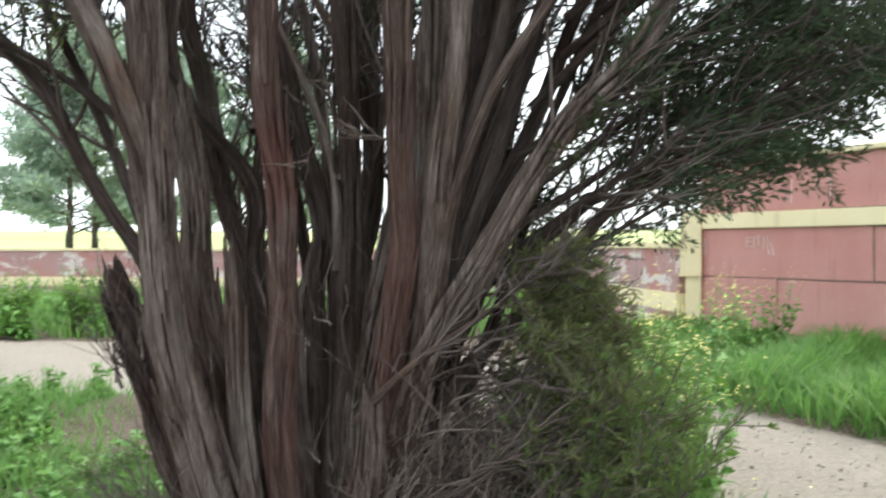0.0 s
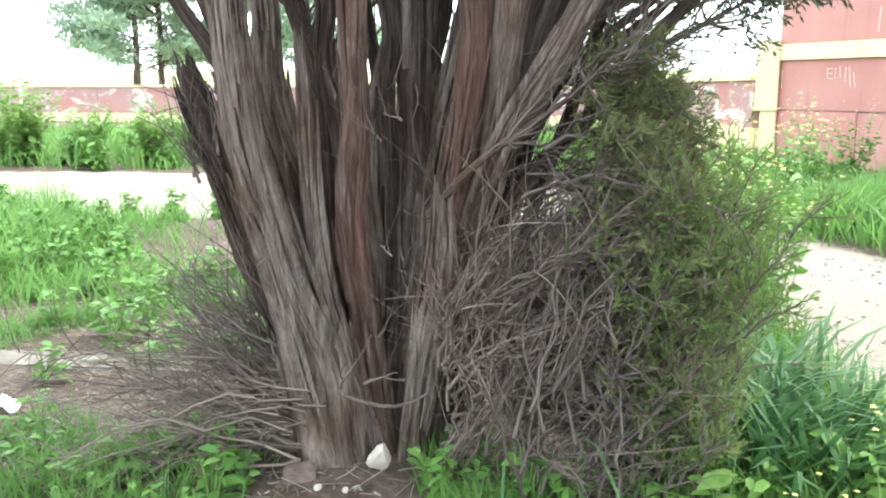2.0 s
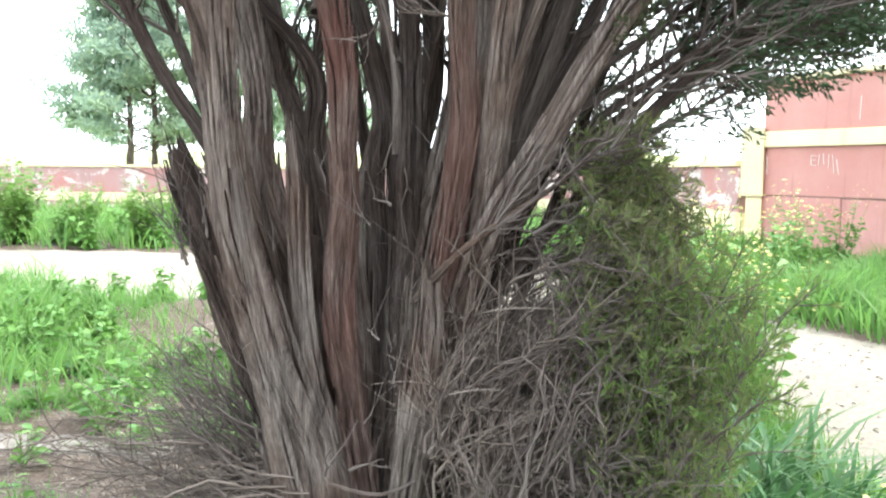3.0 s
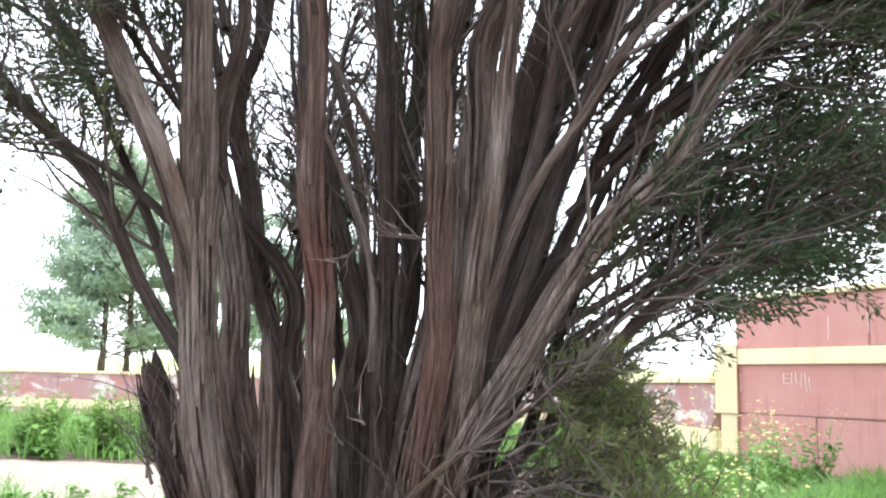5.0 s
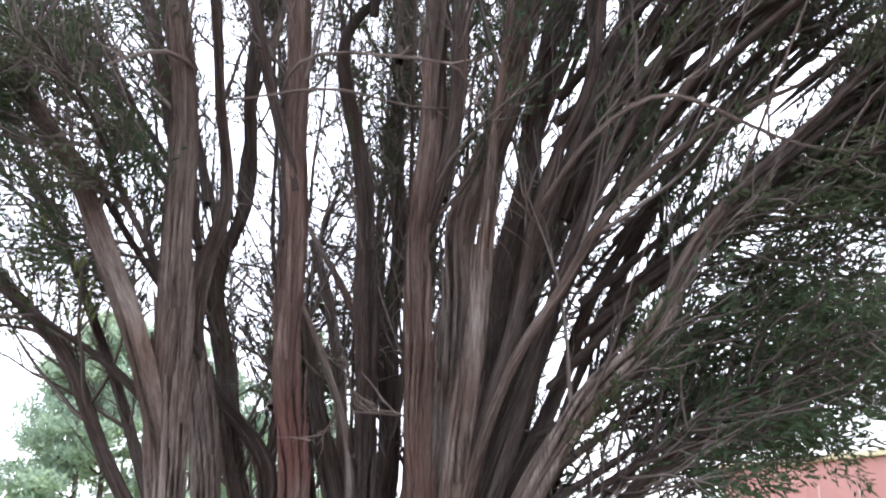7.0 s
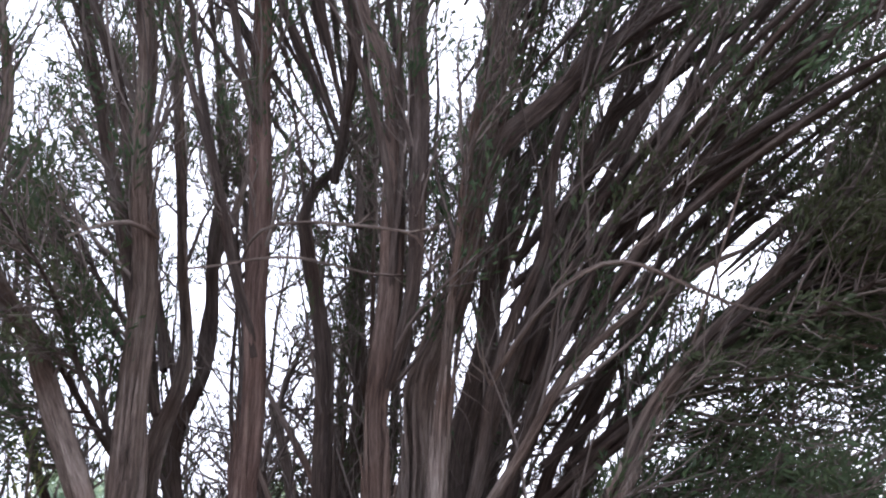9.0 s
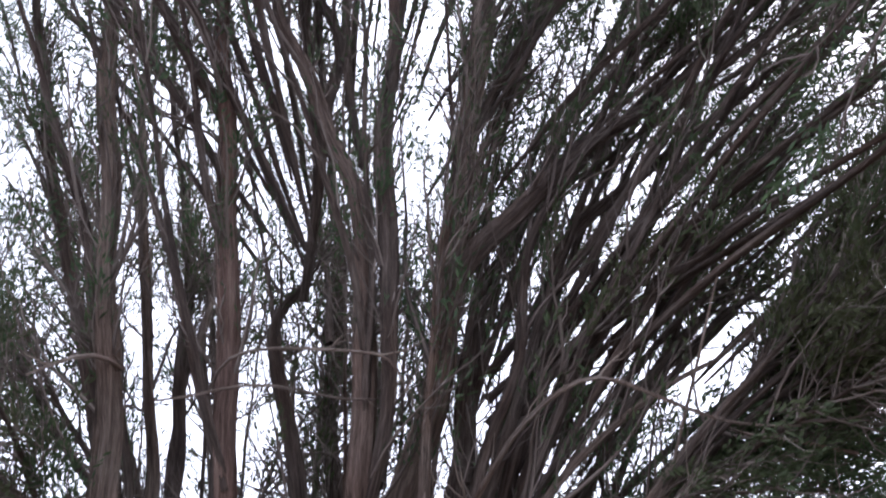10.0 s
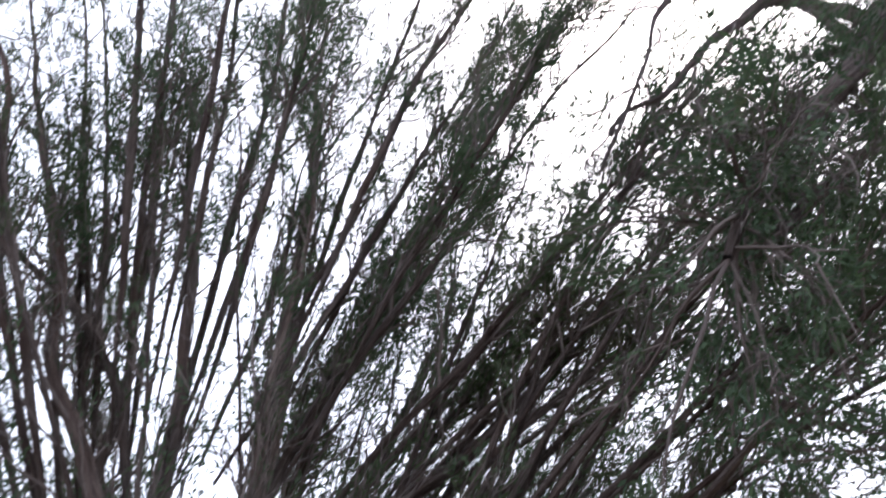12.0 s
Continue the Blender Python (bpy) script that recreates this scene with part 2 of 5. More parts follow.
def spindles(B, D, L, W):
    """Small pointed leaf sprays, flat and slightly folded, from B (n, 3) along D with length L and width W: 2 triangles each."""
    n = len(B)
    a = unit(np.cross(D, unit(rng.normal(size=(n, 3)))))
    b = np.cross(D, a)
    V = np.empty((n, 4, 3))
    V[:, 0] = B
    V[:, 1] = B + D * (0.45 * L)[:, None] + a * (W / 2)[:, None] + b * (W * 0.2)[:, None]
    V[:, 2] = B + D * L[:, None]
    V[:, 3] = B + D * (0.45 * L)[:, None] - a * (W / 2)[:, None] + b * (W * 0.2)[:, None]
    o = np.arange(n)[:, None, None] * 4
    return V.reshape(-1, 3), (o + np.array([[0, 1, 2], [0, 2, 3]])).reshape(-1, 3)


def plumes(C, D, length, girth, count):
    """Flame-shaped plumes of leaf sprays at C (n, 3) that point along D."""
    q = np.repeat(np.arange(len(C)), count)
    u = U(0, 1, len(q))
    d = D[q]
    r = girth[q] * np.sqrt(U(0, 1, len(q))) * np.sin(np.pi * (0.12 + 0.85 * u) ** 0.8)
    side = unit(np.cross(d, rng.normal(size=(len(q), 3))))
    B = C[q] + d * (length[q] * (u - 0.3))[:, None] + side * r[:, None]
    sd = unit(d + side * U(0.1, 0.9, (len(q), 1)) + rng.normal(size=(len(q), 3)) * 0.25)
    return spindles(B, sd, U(0.02, 0.052, len(q)), U(0.007, 0.0125, len(q)))


def blades(B, H, lean, W, curl=0.6):
    """Bent tapering grass blades at B (n, 3): height H, lean angle, width W; 5 faces as triangles."""
    n = len(B)
    az = U(0, 2 * np.pi, n)
    d = np.stack([np.cos(az), np.sin(az), np.zeros(n)], -1)
    side = np.stack([-np.sin(az), np.cos(az), np.zeros(n)], -1)
    V = np.empty((n, 7, 3))
    for q, f in enumerate((0.0, 0.35, 0.72, 1.0)):
        out = H * (lean * f + curl * lean * f * f * 1.4)
        up = H * (f - 0.32 * curl * f ** 3)
        c = B + d * out[:, None] + np.array([0, 0, 1.0]) * up[:, None]
        w = (W * (0.8, 1.0, 0.7, 0.0)[q] / 2)[:, None]
        if q < 3:
            V[:, 2 * q], V[:, 2 * q + 1] = c - side * w, c + side * w + d * w * 0.5
        else:
            V[:, 6] = c
    o = np.arange(n)[:, None, None] * 7
    Fc = (o + np.array([[0, 1, 3], [0, 3, 2], [2, 3, 5], [2, 5, 4], [4, 5, 6]])).reshape(-1, 3)
    return V.reshape(-1, 3), Fc


def leaves(B, D, L, W):
    """Ovate folded leaves from B along D; 6 triangles each."""
    n = len(B)
    up = np.array([0, 0, 1.0]) + rng.normal(size=(n, 3)) * 0.35
    s = unit(np.cross(D, up))
    nn = np.cross(s, D)
    V = np.empty((n, 8, 3))
    Ls, Ws = L[:, None], W[:, None]
    V[:, 0] = B
    V[:, 1] = B + D * Ls * 0.3 - s * Ws * 0.42 + nn * Ws * 0.12
    V[:, 2] = B + D * Ls * 0.3 + s * Ws * 0.42 + nn * Ws * 0.12
    V[:, 3] = B + D * Ls * 0.4
    V[:, 4] = B + D * Ls * 0.68 - s * Ws * 0.36 + nn * Ws * 0.06 - np.array([0, 0, 0.06]) * Ls
    V[:, 5] = B + D * Ls * 0.68 + s * Ws * 0.36 + nn * Ws * 0.06 - np.array([0, 0, 0.06]) * Ls
    V[:, 6] = B + D * Ls * 0.72 - np.array([0, 0, 0.1]) * Ls
    V[:, 7] = B + D * Ls - np.array([0, 0, 0.25]) * Ls
    o = np.arange(n)[:, None, None] * 8
    Fc = (o + np.array([[0, 3, 1], [0, 2, 3], [1, 3, 6], [1, 6, 4], [3, 2, 5], [3, 5, 6], [4, 6, 7], [6, 5, 7]])).reshape(-1, 3)
    return V.reshape(-1, 3), Fc


def joined(*sets):
    vs, fs, k = [], [], 0
    for v, f in sets:
        vs.append(v)
        fs.append(f + k)
        k += len(v)
    return np.concatenate(vs), np.concatenate(fs)


def bar(bm, x0, x1, y0, y1, z0, z1, bevel=0.0):
    r = bmesh.ops.create_cube(bm, size=1, matrix=Matrix.Translation(((x0 + x1) / 2, (y0 + y1) / 2, (z0 + z1) / 2)) @ Matrix.Diagonal((x1 - x0, y1 - y0, z1 - z0, 1)))
    if bevel:
        es = list({e for v in r["verts"] for e in v.link_edges})
        bmesh.ops.bevel(bm, geom=es, offset=bevel, segments=2, affect="EDGES")
    return bm


# ---- ground: one sheet to the horizon, with the trodden path ----
def path_mask(x, y):
    """1 in the middle of the trodden path, 0 outside."""
    pts = np.array([(-40, 13.5), (-16, 13), (-5, 12.8), (0, 11.8), (1.7, 9.6), (2.65, 7.4), (2.8, 5.4), (3.2, 3.6), (5.0, 1.5), (12, -1)], float)
    half = np.array([2.9, 2.9, 2.9, 2.0, 1.1, 1.0, 1.1, 1.3, 1.7, 1.9])
    best = np.full(x.shape, -9.0)
    for (a, b, ha, hb) in zip(pts[:-1], pts[1:], half[:-1], half[1:]):
        d = b - a
        f = np.clip(((x - a[0]) * d[0] + (y - a[1]) * d[1]) / (d @ d), 0, 1)
        dist = np.hypot(x - a[0] - f * d[0], y - a[1] - f * d[1])
        best = np.maximum(best, (ha + (hb - ha) * f) - dist)
    return np.clip(best / 0.8 + 0.5, 0, 1)


def ground_height(x, y):
    base = 0.025 * np.sin(x * 1.7 + 0.6) * np.cos(y * 1.3) + 0.012 * np.sin(x * 4.1 + y * 3.3) + 0.006 * np.sin(x * 9.7 - y * 8.1)
    base = base + 0.05 * np.exp(-((x + 0.4) ** 2 + (y - 3.35) ** 2) / 0.35) - 0.03 * path_mask(x, y)
    out = np.clip(y - 36, 0, 200) * 0.032 + np.clip(x - 12, 0, 200) * 0.01
    return base * np.clip(1 - (np.hypot(x, y) - 30) / 20, 0, 1) + np.minimum(out, 6.0)


def build_ground():
    far = np.array([14, 17, 21, 27, 36, 50, 75, 120, 200, 400, 900, 2000.0])
    xs = np.concatenate([-far[::-1], np.arange(-12, 12.01, 0.2), far])
    ys = np.concatenate([-far[::-1], np.arange(-12, 18.01, 0.2), np.arange(19, 60, 1.0), far[6:]])
    X, Y = np.meshgrid(xs, ys)
    Z = ground_height(X, Y)
    V = np.stack([X, Y, Z], -1).reshape(-1, 3)
    nx, ny = len(xs), len(ys)
    i, j = np.meshgrid(np.arange(ny - 1), np.arange(nx - 1), indexing="ij")
    o = (i * nx + j).reshape(-1)
    me = mesh_of("ground", V, np.stack([o, o + 1, o + nx + 1, o + nx], -1), GROUND)
    for key, val in (("path", path_mask(X, Y)), ("field", np.clip((Y - 33.5) / 2, 0, 1))):
        at = me.attributes.new(key, "FLOAT", "POINT")
        at.data.foreach_set("value", val.ravel().astype(np.float32))
    tagged(new("ground", me), "bare brown soil with a trodden pale sandy path", "ground", kind="structure")


build_ground()


# ---- boundary walls ----
def wall_run(name, a, b, label, bands, thick, extras=None):
    """A wall from a to b (plan points), its face towards the yard; bands are (part, z0, z1, proud, material)."""
    d = Vector((b[0] - a[0], b[1] - a[1], 0))
    length = d.length
    m = Matrix.Translation((a[0], a[1], 0)) @ Matrix.Rotation(math.atan2(d.y, d.x), 4, "Z")
    root = tagged(new(name), label, "wall", kind="structure")
    root.matrix_world = m
    for pname, z0, z1, proud, mat in bands:
        x = 0.0
        while x < length - 0.01:
            w = min(2.35 + 0.5 * math.sin(x * 3.1), length - x)
            if length - x - w < 0.6:
                w = length - x
            gap = 0.004
            part(pname, bar(bmesh.new(), x + gap, x + w - gap, -proud, thick + proud, z0, z1, 0.012), mat, root)
            x += w
    return root, m


low_bands = (("plinth", -0.2, 0.44, 0.03, RED_WORN), ("cream_band", 0.445, 0.78, 0.05, CREAM), ("red_panel", 0.785, 1.575, 0.0, RED_WORN), ("coping", 1.58, 1.68, 0.06, CREAM))
wall_run("wall_side", (4.62, 16.0), (3.5, 29.0), "low side wall of worn red plaster with cream bands", low_bands, 0.25)
back_bands = (("plinth", -0.2, 0.30, 0.03, RED_WORN), ("cream_band", 0.305, 0.60, 0.05, CREAM), ("red_panel", 0.605, 1.475, 0.0, RED_WORN), ("coping", 1.48, 1.57, 0.06, CREAM))
wall_run("wall_back", (-45.0, 35.6), (3.5, 29.0), "low back wall of worn red plaster with cream coping", back_bands, 0.25)


def high_wall():
    a, b = (4.69, 15.78), (9.6, 6.9)
    d = Vector((b[0] - a[0], b[1] - a[1], 0))
    root = tagged(new("wall_high"), "high red plastered block wall with cream band and coping", "wall", kind="structure")
    root.matrix_world = Matrix.Translation((a[0], a[1], 0)) @ Matrix.Rotation(math.atan2(d.y, d.x), 4, "Z")
    L = d.length
    rows = ((-0.2, 0.22, 0.0, "red_plinth", -0.03), (0.235, 1.085, 1.62, "red_block", 0.0), (1.10, 1.895, 3.3, "red_block", 0.006), (2.165, 2.97, 2.6, "red_block", 0.004))
    for z0, z1, first, nm, off in rows:
        x, k = 0.0, 0
        while x < L - 0.01:
            w = first if (k == 0 and first) else 2.9
            w = min(w, L - x)
            part(nm, bar(bmesh.new(), x + 0.006, x + w - 0.006, off + 0.008 * (k % 2), 0.3, z0, z1, 0.012), RED, root)
            x += w
            k += 1
    part("mortar_core", bar(bmesh.new(), 0.0, L, 0.02, 0.28, -0.2, 2.97), BRICK, root)
    part("cream_band", bar(bmesh.new(), 0, L, -0.05, 0.33, 1.90, 2.16, 0.012), CREAM, root)
    part("coping", bar(bmesh.new(), -0.05, L, -0.07, 0.36, 2.975, 3.06, 0.015), CREAM, root)
    # scratched marks on the plaster, as plain strokes
    for x, z, w, h, tilt in ((1.02, 1.68, 0.012, 0.17, 0), (1.07, 1.75, 0.09, 0.010, 0), (1.07, 1.68, 0.08, 0.010, 0), (1.07, 1.60, 0.09, 0.010, 0), (1.17, 1.68, 0.012, 0.18, 6), (1.26, 1.70, 0.012, 0.18, -6), (1.36, 1.66, 0.012, 0.22, 3), (1.45, 1.62, 0.012, 0.30, -8), (1.53, 1.58, 0.012, 0.24, -12), (1.9, 2.45, 0.014, 0.36, 2), (2.6, 2.5, 0.014, 0.3, 0), (0.1, 1.6, 0.014, 0.3, 0)):
        bm = bar(bmesh.new(), -w / 2, w / 2, -0.004, 0.004, -h / 2, h / 2)
        ob = part("scratch", bm, CHALK, root)
        ob.matrix_local = Matrix.Translation((x, -0.001 if z < 2.1 else 0.0, z)) @ Matrix.Rotation(radians(tilt), 4, "Y")


high_wall()


def pilaster():
    root = tagged(new("gate_pillar"), "cream painted square wall pillar with a stepped ledge", "pillar", kind="structure")
    root.matrix_world = Matrix.Translation((4.60, 15.87, 0)) @ Matrix.Rotation(radians(-25), 4, "Z")
    part("upper_shaft", bar(bmesh.new(), -0.21, 0.15, -0.17, 0.25, 1.13, 2.24, 0.012), CREAM, root)
    part("ledge", bar(bmesh.new(), -0.23, 0.16, -0.19, 0.25, 1.08, 1.13, 0.012), CREAM, root)
    part("lower_shaft", bar(bmesh.new(), -0.12, 0.14, -0.15, 0.25, -0.2, 1.08, 0.012), CREAM, root)


pilaster()


# ---- the many-stemmed conifer ----
def spline(pts, step=0.065):
    """Catmull-Rom curve through rows of x, y, z, r, resampled."""
    p = np.array(pts, float)
    keep = [0]
    for i in range(1, len(p)):
        if np.linalg.norm(p[i, :3] - p[keep[-1], :3]) > 0.13 or i == len(p) - 1:
            keep.append(i)
    p = p[keep]
    q = np.concatenate([[2 * p[0] - p[1]], p, [2 * p[-1] - p[-2]]])
    out = []
    for i in range(1, len(q) - 2):
        n = max(2, int(np.linalg.norm(q[i + 1, :3] - q[i, :3]) / step))
        f = np.arange(n)[:, None] / n
        a, b, c, d = q[i - 1], q[i], q[i + 1], q[i + 2]
        out.append(0.5 * (2 * b + (c - a) * f + (2 * a - 5 * b + 4 * c - d) * f ** 2 + (3 * b - a - 3 * c + d) * f ** 3))
    out.append(q[-2][None])
    s = np.concatenate(out)
    for _ in range(2):
        s[1:-1] = 0.25 * s[:-2] + 0.5 * s[1:-1] + 0.25 * s[2:]
    return s


def grown(pts, top, spread=0.0, step=0.22):
    """The curve with its tip carried on to the height top, thinning and wavering."""
    s = spline(pts)
    d = unit(s[-1, :3] - s[max(0, len(s) - 14), :3])
    rows, p, r = [], s[-1, :3].copy(), s[-1, 3]
    while p[2] < top and r > 0.006 and len(rows) < 40:
        d = unit(d + np.array([U(-0.09, 0.09) + spread * 0.02, U(-0.09, 0.09), 0.03]))
        p = p + d * step
        r = r * 0.93
        rows.append((*p, r))
    if len(rows) > 1:
        s = np.concatenate([s, spline([tuple(s[-1])] + rows)[1:]])
    return s


def stem_mesh(name, s, mat, sides=32, rough=1.0, jag=False):
    """A fluted, ridged stem along s (rows of x, y, z, r), with uv in metres round and along it."""
    P, R = s[:, :3], np.maximum(s[:, 3], 0.003)
    k = len(P)
    t = unit(np.gradient(P, axis=0))
    a = np.empty_like(t)
    a[0] = unit(np.cross(t[0], np.array([0.3, 1.0, 0.1])))
    for i in range(1, k):
        a[i] = unit(a[i - 1] - (a[i - 1] @ t[i]) * t[i])
    b = np.cross(t, a)
    along = np.concatenate([[0], np.cumsum(np.linalg.norm(np.diff(P, axis=0), axis=1))])
    th = np.linspace(0, 2 * np.pi, sides + 1)
    A, S = np.meshgrid(th, along)
    f1, f2, f3, f4 = U(0, 6.28, 4)
    tw = U(-1.5, 1.5)
    k3 = int(rng.integers(2, 4))
    sway = np.minimum(0.22 * R, 0.012)[:, None]
    P = P + a * sway * np.sin(7.3 * along + f1)[:, None] + b * sway * np.sin(5.9 * along + f2)[:, None]
    A0 = A
    A = A + 0.2 * np.sin(1.9 * S + f3) + 0.12 * np.sin(4.7 * S + f1)
    lump = 1 + rough * (0.13 * np.sin(k3 * A + f1 + tw * S) + 0.09 * np.sin(5 * A + f2 - 1.6 * tw * S + 0.4 * np.sin(3 * S))
                        + 0.05 * np.sin(9 * A + f3 + 0.9 * S) + 0.035 * np.sin(13 * A + f4 + 1.8 * np.sin(1.3 * S)) + 0.06 * np.sin(4.3 * S + f2) * np.sin(2 * A + f4) + 0.05 * np.sin(11 * S + f3) * np.sin(3 * A + f1) + 0.03 * np.sin(23 * S + 7 * A + f1)
                        + 0.045 * np.sin(17 * A + f2 + 2.2 * np.sin(2.1 * S + f3)) * (0.6 + 0.4 * np.sin(6 * S + 3 * A)) + 0.03 * np.sin(11 * A + 5 * np.sin(0.9 * S + f4))
                        + 0.15 * (0.6 - np.abs(np.sin(2.5 * A + f2 + 0.5 * tw * S))) + 0.08 * (0.6 - np.abs(np.sin(4.5 * A + f4 - 0.4 * tw * S))) + 0.07 * np.sin(2.7 * S + f4))
    A = A0
    low = np.clip(1 - P[:, 2] / 0.35, 0, 1)[:, None]
    lump = lump * (1 + 0.12 * low ** 2)
    slim = np.interp(P[:, 2], (0.4, 1.6), (0.9, 0.74))[:, None]
    rad = slim * R[:, None] * lump
    V = P[:, None] + (a[:, None] * np.cos(A)[..., None] + b[:, None] * np.sin(A)[..., None]) * rad[..., None]
    if jag:
        tooth = np.abs(np.sin(2.5 * th + f1)) * np.abs(np.sin(4.5 * th + f2))
        V[-1] += t[-1] * (0.09 * tooth)[:, None]
        V[-2] += t[-1] * (0.06 * tooth)[:, None]
    i, j = np.meshgrid(np.arange(k - 1), np.arange(sides), indexing="ij")
    o = (i * (sides + 1) + j).reshape(-1)
    Fc = np.stack([o, o + 1, o + sides + 2, o + sides + 1], -1)
    uv = np.stack([(A / (2 * np.pi)) * (2 * np.pi * R.mean() * 1.2) + f1, S + f2], -1).reshape(-1, 2)
    return mesh_of(name, V.reshape(-1, 3), Fc, mat, uv)


def strips(s, n, z0, z1, mat):
    """Loose strips of peeling bark lying along a stem."""
    P, R = s[:, :3], s[:, 3]
    t = unit(np.gradient(P, axis=0))
    idx = np.nonzero((P[:, 2] > z0) & (P[:, 2] < z1))[0]
    sets = []
    for _ in range(n):
        if len(idx) < 8:
            break
        i0 = int(rng.choice(idx[:-6]))
        i1 = min(len(P) - 1, i0 + int(rng.integers(3, 9)))
        an = U(np.pi * 0.9, np.pi * 2.1)
        seg = np.arange(i0, i1 + 1)
        ax = np.array([np.cos(an), np.sin(an), 0.0])
        lift = 1.04 + 0.42 * np.linspace(0, 1, len(seg)) ** 3 * U(0.2, 1.6)
        c = P[seg] + (ax - (t[seg] @ ax)[:, None] * t[seg]) * (R[seg] * np.interp(P[seg, 2], (0.4, 1.6), (0.9, 0.74)) * lift)[:, None]
        w = U(0.005, 0.015) * np.sin(np.linspace(0.5, 2.9, len(seg)))
        sets.append(tubes(c[None], np.maximum(w, 0.001)[None], 4))
    return joined(*sets) if sets else None


def clear_of_outline(p):
    """Whether points lie above the lower outline of the crown, which rises towards its right-hand rim."""
    x, z = p[:, 0], p[:, 2]
    rim = 1.40 + 0.68 * (x - 0.62) + 0.12 * np.sin(5.0 * x + 3.0 * p[:, 1])
    return (x < 0.55) | (x > 3.2) | (z > rim)


def patches(p, f=1.0):
    """A smooth value of 0 to 1 in space, by which the leaf sprays gather in plumes and leave gaps."""
    x, y, z = p[:, 0] * f, p[:, 1] * f, p[:, 2] * f
    g = np.sin(6.1 * x + 1.9 * z + 0.7) * np.sin(4.4 * z - 2.3 * y + 1.1) + 0.7 * np.sin(11.3 * x - 5.2 * y + 2.0) * np.sin(8.7 * z + 3.1 * x) + 0.5 * np.sin(9.4 * y + 6.6 * z)
    return np.clip(0.5 + 0.42 * g, 0, 1)


def across(t):
    """Random unit vectors square to the unit vectors t."""
    r = rng.normal(size=t.shape)
    return unit(r - (r * t).sum(-1, keepdims=True) * t)


def along(P, i, f):
    """Points and directions at the fractions f of the polylines P[i]."""
    k = P.shape[1] - 1
    j = np.minimum((f * k).astype(int), k - 1)
    h = (f * k - j)[:, None]
    return P[i, j] * (1 - h) + P[i, j + 1] * h, unit(P[i, j + 1] - P[i, j])


def bundle(B, T, angle, L, K, rise, droop, wave):
    """Wavy shoots that leave B at an angle to T and bend back until they run beside it."""
    n = len(B)
    side = across(T)
    d = np.empty((n, K - 1, 3))
    drift = np.cumsum(rng.normal(size=(n, K - 1, 3)) * wave, axis=1)
    for j in range(K - 1):
        f = j / max(1, K - 2)
        a = (angle * (1 - 0.7 * f))[:, None]
        d[:, j] = T * np.cos(a) + side * np.sin(a) + np.array([0, 0, rise * f - droop * f])
    d = unit(d + drift) * (L / (K - 1))[:, None, None]
    return np.concatenate([B[:, None], B[:, None] + np.cumsum(d, axis=1)], axis=1)


